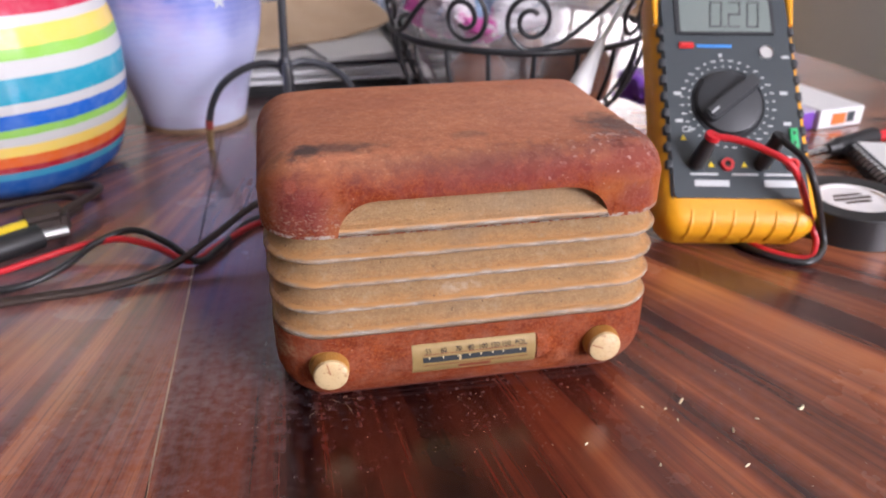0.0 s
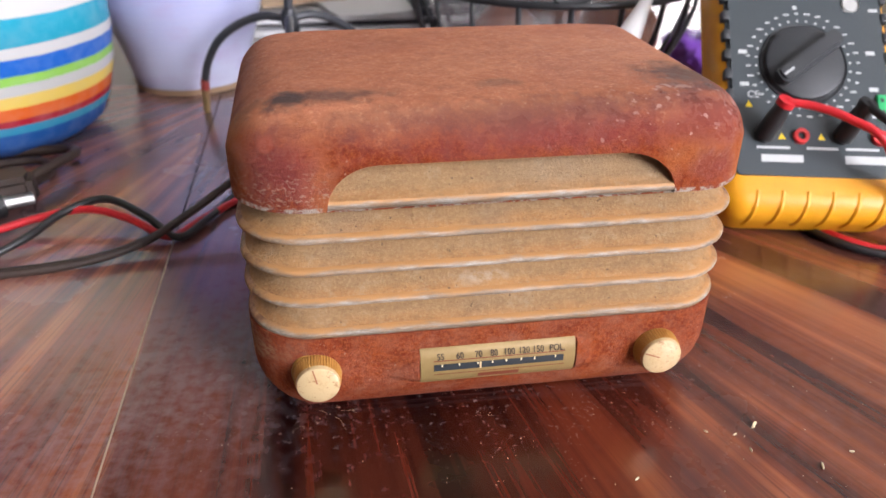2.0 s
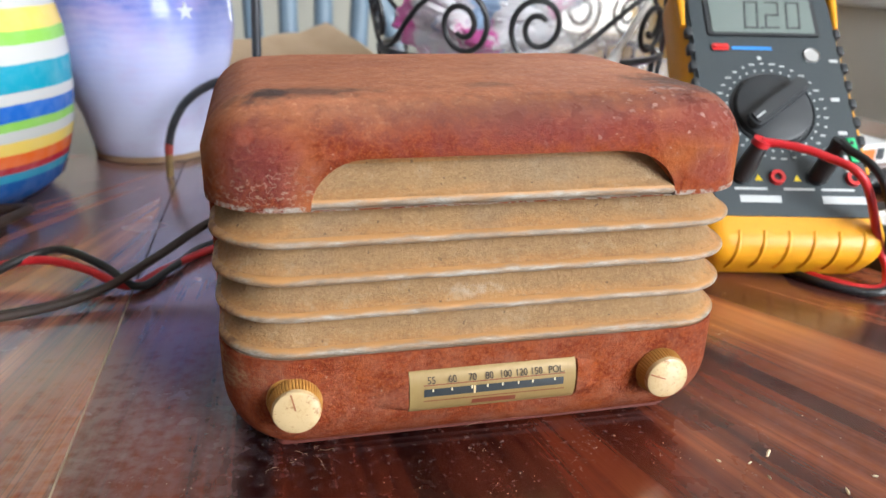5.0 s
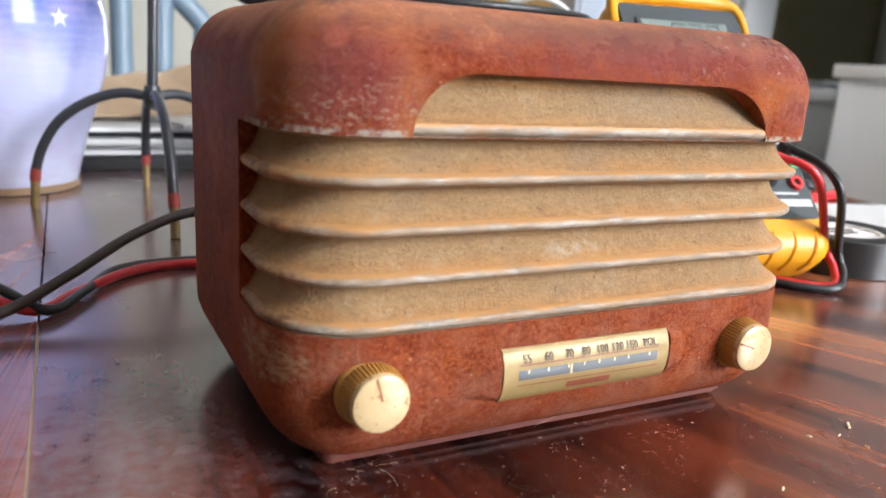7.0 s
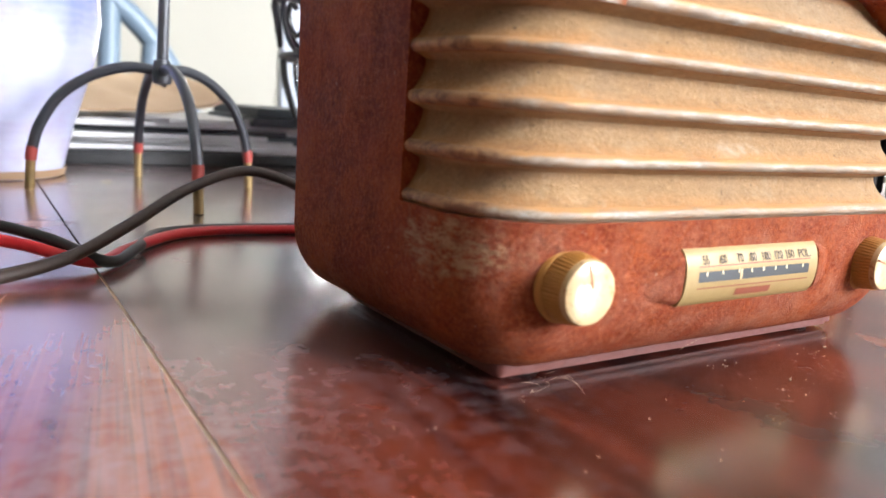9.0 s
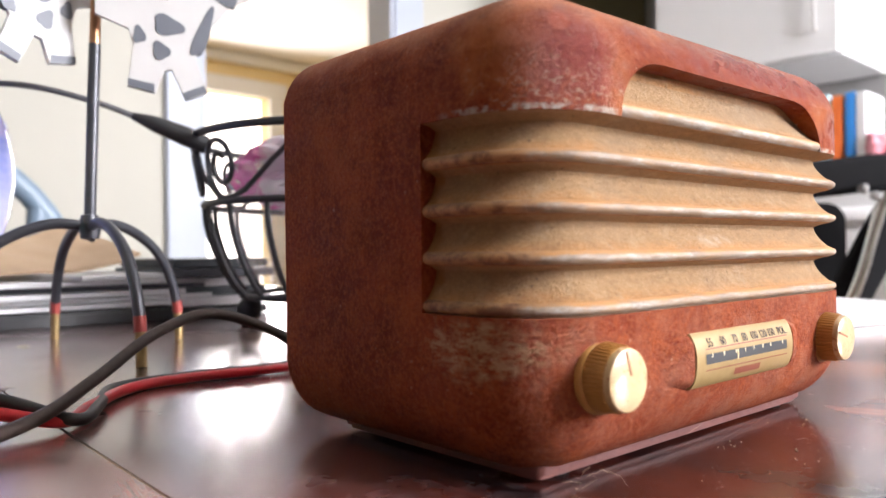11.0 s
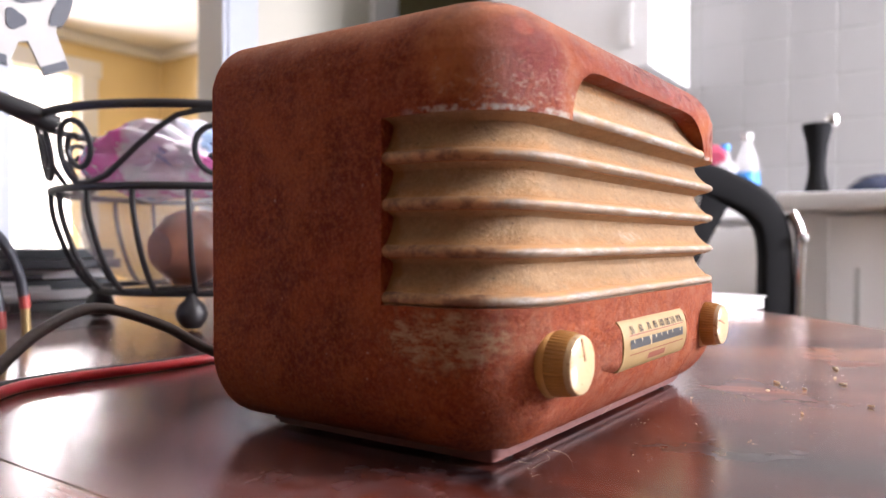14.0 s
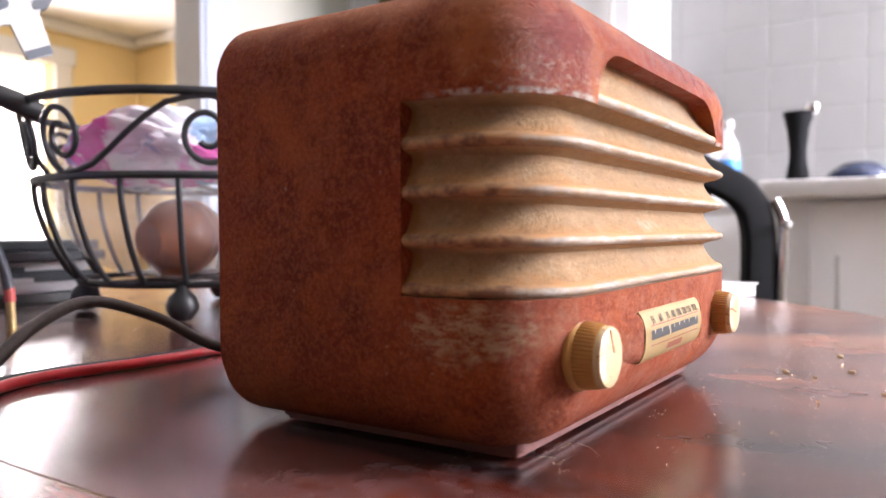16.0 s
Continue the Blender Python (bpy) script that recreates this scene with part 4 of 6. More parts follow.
def knob(radio, x, z, turn):
    at = Matrix.Translation((x, 0.0019, z)) @ Matrix.Rotation(radians(90), 4, "X") @ Matrix.Diagonal((0.94, 0.94, 0.97, 1))
    k = part("tuning_knob", lathe([(0.0, 0.0), (0.0082, 0.0), (0.0084, 0.0006), (0.0082, 0.0014), (0.0078, 0.0018)], 48, at), M_TANKNOB, radio, "aged ivory plastic knob")
    sides = 240
    wave = lambda i, j: 1.0 - (0.05 if (j % 5) in (0, 4) else 0.0) * (1 if 0 < i < 4 else 0.0)
    part("fluted_barrel", lathe([(0.0077, 0.0018), (0.0078, 0.0021), (0.0077, 0.0030), (0.0074, 0.0056), (0.0070, 0.0063)], sides, at, wave), M_TANKNOB, k, "fluted tan barrel")
    part("knob_face", lathe([(0.0070, 0.0062), (0.00695, 0.0072), (0.0067, 0.0077), (0.0060, 0.0080), (0.004, 0.0083), (0.002, 0.00843), (0.0, 0.00845)], 48, at), M_IVORY_FACE, k, "stained ivory face")
    part("pointer_line", box(-0.00022, 0.00022, -0.00030, 0.00006, 0.0012, 0.0060, m=Matrix.Translation((x, -0.00625, z)) @ Matrix.Rotation(radians(-turn), 4, "Y") @ Matrix.Rotation(radians(-4.5), 4, "X")), M_POINTER, k, "worn red line", smooth=False)


M_POINTER = mat("faded_red_line", (0.26, 0.08, 0.03), 0.5, grain=0.7, second=(0.45, 0.22, 0.10), scale=900, coarse=300)


def ivory_face():
    g = Graph("stained_ivory")
    f = g.noise(210, 6, 0.75)
    c = g.mix(g.span(f, 0.50, 0.70, 0.0, 0.7), (0.56, 0.41, 0.22), (0.38, 0.20, 0.065))
    c = g.mix(g.math("MULTIPLY", g.span(g.noise(520, 4, 0.7), 0.57, 0.66), 0.75), c, (0.28, 0.12, 0.04))
    g.feed(g.p.inputs["Base Color"], c)
    g.p.inputs["Roughness"].default_value = 0.28
    g.p.inputs["Coat Weight"].default_value = 0.3
    return g.m


M_IVORY_FACE = ivory_face()
build_radio()

# ---------------------------------------------------------------- things on the table
def star(x, z, r, y):
    out = []
    for i in range(10):
        a = math.pi / 2 + math.pi * i / 5
        q = r if i % 2 == 0 else r * 0.42
        out.append((x + q * math.cos(a), z + q * math.sin(a)))
    return out


def vase_glaze():
    g = Graph("lilac_blue_glaze")
    sep = g.n.new("ShaderNodeSeparateXYZ")
    g.l.new(g.co, sep.inputs[0])
    zz = g.math("ADD", sep.outputs[2], g.span(g.noise(30, 4), 0.3, 0.7, -0.008, 0.008))
    c = g.mix(g.span(zz, 0.0, 0.085), (0.56, 0.585, 0.72), (0.40, 0.42, 0.68))
    c = g.mix(g.span(zz, 0.078, 0.120), c, (0.055, 0.10, 0.42))
    c = g.mix(g.math("MULTIPLY", g.span(g.noise(18, 5, 0.6, (1, 1, 2)), 0.5, 0.66), 0.5), c, (0.44, 0.34, 0.55))
    ring = g.n.new("ShaderNodeTexWave")
    ring.bands_direction = "Z"
    ring.inputs["Scale"].default_value, ring.inputs["Distortion"].default_value = 62, 5.0
    g.l.new(g.co, ring.inputs[0])
    c = g.mix(g.math("MULTIPLY", g.math("MULTIPLY", ring.outputs[1], g.noise(40, 4)), 0.16), c, (0.60, 0.56, 0.70))
    g.feed(g.p.inputs["Base Color"], c)
    g.p.inputs["Roughness"].default_value = 0.14
    g.p.inputs["Specular IOR Level"].default_value = 0.22
    g.bump(g.math("MULTIPLY", ring.outputs[1], g.noise(15, 3)), 0.07, 0.001)
    return g.m


VASE = (-0.112, 0.405)
vase = thing("ceramic_vase", "lilac and blue glazed ceramic vase with a white star", "vase", (*VASE, 0))
vase_prof = [(0.0, 0.0), (0.039, 0.0), (0.041, 0.003), (0.043, 0.012), (0.0475, 0.03), (0.054, 0.05), (0.0605, 0.072), (0.0635, 0.09), (0.0630, 0.105), (0.0595, 0.122),
             (0.053, 0.14), (0.045, 0.158), (0.040, 0.172), (0.041, 0.185), (0.045, 0.195), (0.043, 0.197), (0.038, 0.185), (0.037, 0.172), (0.05, 0.14), (0.058, 0.09), (0.04, 0.02), (0, 0.015)]
part("vase_body", lathe(vase_prof, 64, Matrix.Translation((*VASE, 0))), vase_glaze(), vase)
part("unglazed_foot", lathe([(0.0392, 0.0004), (0.0416, 0.0006), (0.0424, 0.0035), (0.0428, 0.0052)], 64, Matrix.Translation((*VASE, 0))), mat("bare_clay", (0.34, 0.22, 0.13), 0.8, grain=0.5), vase, "bare brown clay foot")


def on_vase(ang, z):
    """A pose on the vase's skin."""
    for (r0, z0), (r1, z1) in zip(vase_prof, vase_prof[1:]):
        if z0 <= z <= z1:
            break
    r = r0 + (r1 - r0) * (z - z0) / max(z1 - z0, 1e-6)
    tilt = math.atan2(r1 - r0, z1 - z0)
    return Matrix.Translation((*VASE, 0)) @ Matrix.Rotation(ang, 4, "Z") @ Matrix.Translation((0, -r - 0.0002, z)) @ Matrix.Rotation(radians(90) + tilt, 4, "X")


for a, z, q in ((radians(33), 0.1035, 0.0062), (radians(-22), 0.118, 0.005), (radians(76), 0.12, 0.006)):
    part("painted_star", slab(star(0, 0, q, 0), -0.0006, 0.0003, on_vase(a, z)), M_WHITEPRINT, vase, "white painted star", smooth=False)

POT = (-0.224, 0.312)
STRIPES = [(0.0, (0.02, 0.12, 0.42)), (0.012, (0.02, 0.12, 0.42)), (0.018, (0.04, 0.33, 0.52)), (0.023, (0.42, 0.02, 0.04)), (0.027, (0.75, 0.14, 0.02)), (0.034, (0.80, 0.58, 0.13)),
           (0.041, (0.54, 0.54, 0.53)), (0.047, (0.27, 0.56, 0.10)), (0.052, (0.02, 0.13, 0.50)), (0.061, (0.54, 0.54, 0.53)), (0.067, (0.02, 0.30, 0.42)), (0.082, (0.54, 0.54, 0.53)),
           (0.092, (0.27, 0.56, 0.10)), (0.099, (0.80, 0.58, 0.13)), (0.110, (0.54, 0.54, 0.53)), (0.116, (0.50, 0.03, 0.07)), (0.125, (0.80, 0.22, 0.03)), (0.136, (0.54, 0.54, 0.53)),
           (0.142, (0.02, 0.30, 0.45)), (0.155, (0.27, 0.56, 0.10))]


def pot_glaze():
    g = Graph("striped_glaze")
    sep = g.n.new("ShaderNodeSeparateXYZ")
    g.l.new(g.co, sep.inputs[0])
    zz = g.math("ADD", sep.outputs[2], g.span(g.noise(25, 3), 0.3, 0.7, -0.0006, 0.0006))
    c = STRIPES[0][1]
    for z, col in STRIPES[1:]:
        c = g.mix(g.span(zz, z - 0.0004, z + 0.0004), c, col)
    c = g.mix(g.span(g.noise(90, 4), 0.4, 0.7, 0.0, 0.10), c, (0.6, 0.6, 0.6))
    g.feed(g.p.inputs["Base Color"], c)
    g.p.inputs["Roughness"].default_value = 0.14
    g.p.inputs["Specular IOR Level"].default_value = 0.16
    g.bump(g.noise(60, 3), 0.05, 0.001)
    return g.m


pot = thing("striped_pot", "round ceramic pot with glossy rainbow stripes", "pot", (*POT, 0))
pot_prof = [(0.0, 0.0), (0.05, 0.0), (0.058, 0.002), (0.068, 0.011), (0.073, 0.025), (0.0775, 0.042), (0.0800, 0.062), (0.0808, 0.08), (0.0795, 0.098), (0.075, 0.118), (0.067, 0.138), (0.056, 0.155),
            (0.052, 0.163), (0.054, 0.172), (0.056, 0.176), (0.052, 0.176), (0.049, 0.165), (0.062, 0.138), (0.076, 0.08), (0.05, 0.012), (0.0, 0.01)]
M_STRIPES = pot_glaze()
part("pot_body", lathe(pot_prof[:13], 72, Matrix.Translation((*POT, 0))), M_STRIPES, pot)
part("pot_neck", lathe(pot_prof[12:], 72, Matrix.Translation((*POT, 0))), M_STRIPES, pot, "glazed neck and rim")

# ---- wire stand with four curved feet
HUB = Vector((-0.035, 0.31, 0.064))
stand = thing("ornament_stand", "grey-black metal stand with four curved feet and brass tips", "stand", (HUB.x, HUB.y, 0))
pole_top = Vector((-0.031, 0.312, 0.158))
part("pole", tube([HUB + Vector((0, 0, -0.006)), HUB, (HUB + pole_top) / 2, pole_top], 0.0029, 6, 14), M_STAND, stand)
part("upper_pole", tube([pole_top, pole_top + Vector((0.003, 0.001, 0.08)), pole_top + Vector((0.006, 0.002, 0.2))], 0.0027, 6, 14), M_COPPER, stand, "copper upper pole")
part("hub", lathe([(0, -0.007), (0.0045, -0.006), (0.0055, 0), (0.004, 0.006), (0, 0.007)], 16, Matrix.Translation(HUB)), M_STAND, stand)
for foot in ((-0.096, 0.329), (-0.035, 0.242), (0.021, 0.334), (-0.031, 0.388)):
    d = Vector((foot[0], foot[1], 0)) - Vector((HUB.x, HUB.y, 0))
    at = lambda f, z: Vector((HUB.x, HUB.y, 0)) + d * f + Vector((0, 0, z))
    part("leg", tube([HUB, at(0.25, 0.0655), at(0.52, 0.060), at(0.76, 0.049), at(0.91, 0.034), at(0.975, 0.021)], 0.0027, 8, 12), M_STAND, stand)
    part("red_band", tube([at(0.972, 0.0225), at(0.985, 0.0155)], 0.00285, 0, 12), M_REDBAND, stand, "red band")
    part("brass_tip", tube([at(0.984, 0.016), at(0.993, 0.008), at(1.0, 0.0002)], 0.0024, 0, 12), M_BRASS_TIP, stand, "worn brass tip")


def ornament(base, right, up, flip):
    """A flat white cut-out board with two leg-like lobes and grey patches, hung beside the pole."""
    shape = [(-0.018, 0.060), (-0.018, 0.014), (0.003, 0.006), (0.006, -0.006), (0.002, -0.034), (0.020, -0.038), (0.026, -0.022), (0.031, -0.021), (0.040, -0.042), (0.055, -0.036), (0.047, -0.012), (0.055, 0.008),
             (0.072, 0.028), (0.084, 0.034), (0.080, 0.044), (0.070, 0.062), (0.03, 0.075)]
    nor = right.cross(up).normalized()
    fr = Matrix((( right.x, up.x, nor.x, base.x), (right.y, up.y, nor.y, base.y), (right.z, up.z, nor.z, base.z), (0, 0, 0, 1)))
    fr = fr @ Matrix.Diagonal((0.74, 0.74, 1, 1))
    o = thing("hanging_ornament", "flat white wooden cut-out ornament with grey painted patches", "ornament", tuple(base), "ornaments on the stand")
    part("board", slab(shape, -0.0015, 0.0015, fr, 0.0004), M_ORNAMENT, o)

    def patch(x, y, rx, ry, turn, outline=None):
        pts = outline or [(x + (rx * math.cos(a) * math.cos(turn) - ry * math.sin(a) * math.sin(turn)) * (1 + 0.18 * math.sin(3 * a + x * 900)),
                           y + (rx * math.cos(a) * math.sin(turn) + ry * math.sin(a) * math.cos(turn)) * (1 + 0.18 * math.sin(3 * a + x * 900))) for a in (2 * math.pi * k / 18 for k in range(18))]
        part("painted_patch", slab(pts, -0.0019, 0.0019, fr), M_ORNGREY, o, "grey painted patch", smooth=False)
    patch(0.004, 0.040, 0.014, 0.013, 0.3)
    patch(0.062, 0.044, 0.011, 0.018, 0.5)
    patch(0.029, 0.010, 0.010, 0.007, -0.3)
    patch(0.032, 0.036, 0.009, 0.007, 0.5)
    patch(0.010, 0.002, 0.004, 0.006, 0.1)
    patch(0.024, -0.008, 0.0055, 0.0065, 0.4)
    patch(0.052, 0.006, 0.0045, 0.019, -0.35)
    patch(0, 0, 0, 0, 0, [(0.0025, -0.0335), (0.0025, -0.0285), (0.0195, -0.0315), (0.0195, -0.0375)])
    patch(0, 0, 0, 0, 0, [(0.0405, -0.0415), (0.0385, -0.0365), (0.0525, -0.0305), (0.0545, -0.0355)])
    return o


r0 = Vector((0.92, -0.38, 0.0)).normalized()
u0 = Vector((0, 0, 1))
ornament(Vector((-0.0211, 0.2990, 0.1607)), r0, u0, 1)
r1 = Vector((-0.95, -0.20, 0.05)).normalized()
u1 = (Vector((0, 0, 1)) - r1 * r1.z).normalized()
ornament(Vector((-0.0347, 0.3243, 0.1734)), r1, u1, -1)

# ---- wire basket with plastic bags
BC = Vector((0.146, 0.336, 0.0))
RIM, MID, LOW = (0.106, 0.124), (0.098, 0.081), (0.074, 0.021)
basket = thing("wire_basket", "round black wire basket with scrollwork, full of plastic bags", "basket", (BC.x, BC.y, 0))


def circle(r, z, n=72):
    return [(BC.x + r * math.cos(2 * math.pi * i / n), BC.y + r * math.sin(2 * math.pi * i / n), z) for i in range(n)]


part("rim_ring", tube(circle(*RIM), 0.0025, 0, 10, closed=True), M_BLACK_WIRE, basket)
part("middle_ring", tube(circle(*MID), 0.0023, 0, 10, closed=True), M_BLACK_WIRE, basket)
part("bottom_ring", tube(circle(*LOW), 0.0022, 0, 10, closed=True), M_BLACK_WIRE, basket)
part("bottom_wire", tube([(BC.x - 0.073, BC.y, 0.021), (BC.x, BC.y, 0.021), (BC.x + 0.073, BC.y, 0.021)], 0.0018, 4, 8), M_BLACK_WIRE, basket)
part("bottom_wire", tube([(BC.x, BC.y - 0.073, 0.0212), (BC.x, BC.y, 0.0212), (BC.x, BC.y + 0.073, 0.0212)], 0.0018, 4, 8), M_BLACK_WIRE, basket)
for i in range(20):
    a = radians(18 * i + 7)
    pr = [(MID[0], MID[1]), (0.0965, 0.066), (0.090, 0.046), (0.0815, 0.030), (LOW[0], LOW[1])]
    part("rib", tube([(BC.x + r * math.cos(a), BC.y + r * math.sin(a), z) for r, z in pr], 0.0017, 5, 8), M_BLACK_WIRE, basket)
for k in range(4):
    a = radians(90 * k + 221)
    part("ball_foot", lathe([(0, 0.0), (0.005, 0.0012), (0.0085, 0.006), (0.0092, 0.0095), (0.0075, 0.0145), (0.004, 0.0175), (0.0025, 0.021), (0, 0.0212)], 20,
                            Matrix.Translation((BC.x + 0.074 * math.cos(a), BC.y + 0.074 * math.sin(a), 0))), M_BLACK_WIRE, basket)


def on_basket(a, f):
    """A place on the flared side between the middle ring (0) and the rim (1)."""
    r = MID[0] + (RIM[0] - MID[0]) * f
    return (BC.x + r * math.cos(a), BC.y + r * math.sin(a), MID[1] + (RIM[1] - MID[1]) * f)


def s_scroll(a0):
    """An S of wire: one curl low on the side, a slanting bar, and the same curl turned over."""
    curl = []
    for i in range(30):
        q = i / 29
        ang, rr = radians(45 + 585 * q), 0.0058 + 0.0137 * q ** 1.1
        curl.append((rr * math.cos(ang) * 0.9, rr * math.sin(ang)))
    span = 0.083
    flat = curl + [(0.020, -0.0155), (0.0415, 0.0), (span - 0.020, 0.0155)] + [(span - x, -y) for x, y in curl[::-1]]
    return [on_basket(a0 + x / 0.102, 0.5 + y / 0.043) for x, y in flat]


for k in range(5):
    part("scroll", tube(s_scroll(radians(-103 + 72 * k)), 0.0017, 2, 8), M_BLACK_WIRE, basket)


def crumpled(name, label, category, centre, size, material, seed, rough=0.35, group=""):
    """A crumpled bag: a ball pulled about by sharp folds."""
    bm = bmesh.new()
    bmesh.ops.create_icosphere(bm, subdivisions=5, radius=1.0)
    off = Vector((seed * 3.7, seed * 1.3, seed * 2.1))
    for v in bm.verts:
        n = v.co.normalized()
        fold = 0.85 * (0.5 + 0.5 * noise.noise(n * 1.5 + off)) + 0.22 * abs(noise.noise(n * 3.4 + off)) + 0.07 * abs(noise.noise(n * 8 + off)) + 0.02 * abs(noise.noise(n * 18 + off))
        q = n * (1.0 - rough + rough * 1.5 * fold)
        v.co = Vector((centre[0] + q.x * size[0], centre[1] + q.y * size[1], max(centre[2] + q.z * size[2], 0.0225)))
    ob = part(name, bm, material)
    return tagged(ob, label, category, group)


crumpled("plastic_bag", "crumpled clear plastic bag in the wire basket", "bag", (BC.x, BC.y, 0.070), (0.090, 0.090, 0.056), M_BAG, 1.0, 0.12, "bags in the basket")
crumpled("plastic_bag", "crumpled bag with a pink print in the wire basket", "bag", (BC.x - 0.035, BC.y - 0.012, 0.098), (0.052, 0.062, 0.026), M_PINK, 2.3, 0.5, "bags in the basket")
crumpled("plastic_bag", "crumpled clear plastic bag on top of others", "bag", (BC.x + 0.03, BC.y - 0.02, 0.104), (0.055, 0.06, 0.028), M_BAG, 3.1, 0.5, "bags in the basket")
crumpled("plastic_bag", "small pink plastic bag tucked at the back", "bag", (BC.x + 0.02, BC.y + 0.05, 0.112), (0.05, 0.035, 0.026), M_PINK, 4.7, 0.5, "bags in the basket")
for i, (x, y, z, q) in enumerate(((-0.036, -0.020, 0.0470, 0.0235), (0.036, -0.040, 0.050, 0.027), (0.010, 0.030, 0.048, 0.025))):
    bm = lathe([(0, -q), (q * 0.5, -q * 0.9), (q * 0.92, -q * 0.4), (q * 1.02, 0.0), (q * 0.9, q * 0.45), (q * 0.5, q * 0.82), (q * 0.16, q * 1.0), (q * 0.07, q * 1.2), (0, q * 1.22)], 24)
    bmesh.ops.transform(bm, verts=bm.verts, matrix=Matrix.Translation((BC.x + x, BC.y + y, z)) @ Matrix.Rotation(1.5 + i, 4, "Y") @ Matrix.Rotation(i * 2.0, 4, "X"))
    ripple(bm, 0.0012, 60)
    tagged(part("onion", bm, M_POTATO), "brown dry-skinned onion inside a plastic bag", "onion", "onions in the basket")

# ---- the multimeter, leaning back on its holster
MR = Vector((0.97, -0.242, 0.0)).normalized()
MB = Vector((0.242, 0.97, 0.0)).normalized()
LEAN = radians(46)
MU = (MB * math.cos(LEAN) + Vector((0, 0, 1)) * math.sin(LEAN)).normalized()
MN = MR.cross(MU).normalized()
MO = Vector((0.1995, 0.0945, 0.0280))
MM = Matrix(((MR.x, MU.x, MN.x, MO.x), (MR.y, MU.y, MN.y, MO.y), (MR.z, MU.z, MN.z, MO.z), (0, 0, 0, 1))) @ Matrix.Diagonal((0.95, 1, 1, 1))
meter = thing("multimeter", "digital multimeter in a yellow rubber holster, switched on", "multimeter", (MO.x, MO.y, 0))


def mface(x0, x1, y0, y1, z0, z1, material, name, label="", bevel=0.0, parent=None, r=0.0):
    bm = slab(rounded(x0, x1, y0, y1, r), z0, z1, None, bevel) if r else box(x0, x1, y0, y1, z0, z1, bevel)
    bmesh.ops.transform(bm, verts=bm.verts, matrix=MM)
    return part(name, bm, material, parent or meter, label, smooth=bool(bevel))


# holster: a soft-edged shell, fuller at the foot
def pillow(x0, x1, y0, y1, rad, z0, z1, soft, n=7, steps=6):
    bm = bmesh.new()
    rings = []
    levels = [(soft * (1 - math.sin(a)), z0 + soft * (1 - math.cos(a))) for a in (math.pi / 2 * k / steps for k in range(steps + 1))]
    levels += [(ins, z0 + z1 - z) for ins, z in levels[::-1]]
    for ins, z in levels:
        rings.append([bm.verts.new((x, y, z)) for x, y in rounded(x0 + ins, x1 - ins, y0 + ins, y1 - ins, max(rad - ins, 0.001), n)])
    for A, B in zip(rings, rings[1:]):
        for k in range(len(A)):
            q = (k + 1) % len(A)
            bm.faces.new((A[k], A[q], B[q], B[k]))
    bm.faces.new(rings[0][::-1])
    bm.faces.new(rings[-1])
    bmesh.ops.recalc_face_normals(bm, faces=bm.faces)
    return bm


hol = pillow(-0.0462, 0.0462, -0.016, 0.148, 0.014, -0.030, 0.0012, 0.011)
for v in hol.verts:
    if v.co.y > 0.03:
        v.co.x *= 0.955
bmesh.ops.transform(hol, verts=hol.verts, matrix=MM)
holster = part("holster", hol, M_YELLOW, meter, "yellow rubber holster")
for i in range(6):
    x = -0.030 + 0.012 * i
    bm = tube([(x - 0.001, -0.0154, -0.014), (x, -0.0150, -0.0065), (x + 0.0012, -0.0112, -0.0012), (x + 0.0020, -0.0040, 0.0006)], 0.0013, 4, 8)
    bmesh.ops.transform(bm, verts=bm.verts, matrix=MM)
    part("bumper_rib", bm, M_YELLOW, holster)
bm = tube([(-0.0415, 0.112, -0.001), (-0.0415, 0.132, 0.0005), (-0.038, 0.142, 0.001), (-0.026, 0.1455, 0.001), (0.0, 0.146, 0.001), (0.026, 0.1455, 0.001), (0.038, 0.142, 0.001), (0.0415, 0.132, 0.0005), (0.0415, 0.112, -0.001)], 0.0055, 6, 12, radii=[0.0015, 0.003, 0.0038, 0.004, 0.004, 0.004, 0.0038, 0.003, 0.0015])
bmesh.ops.transform(bm, verts=bm.verts, matrix=MM)
part("holster_rim", bm, M_YELLOW, holster, "raised yellow rim")
face = mface(-0.0395, 0.0395, 0.0015, 0.1405, -0.004, 0.0022, M_METER, "face_plate", "dark grey front", 0.0015, None, 0.004)
for s in (-1, 1):
    for i in range(9):
        y = 0.020 + 0.0105 * i
        mface(s * 0.0396 - 0.0020, s * 0.0396 + 0.0020, y, y + 0.0055, -0.002, 0.0030, M_METER2, "grip_rib", "black grip rib", 0.0012)
mface(-0.0305, 0.0305, 0.1035, 0.1290, 0.0018, 0.0030, M_METER2, "screen_bezel", "black bezel", 0.0006, None, 0.002)
screen = mface(-0.0275, 0.0275, 0.1055, 0.1270, 0.0028, 0.0034, M_LCD, "screen", "grey-green liquid crystal screen", 0, None, 0.001)


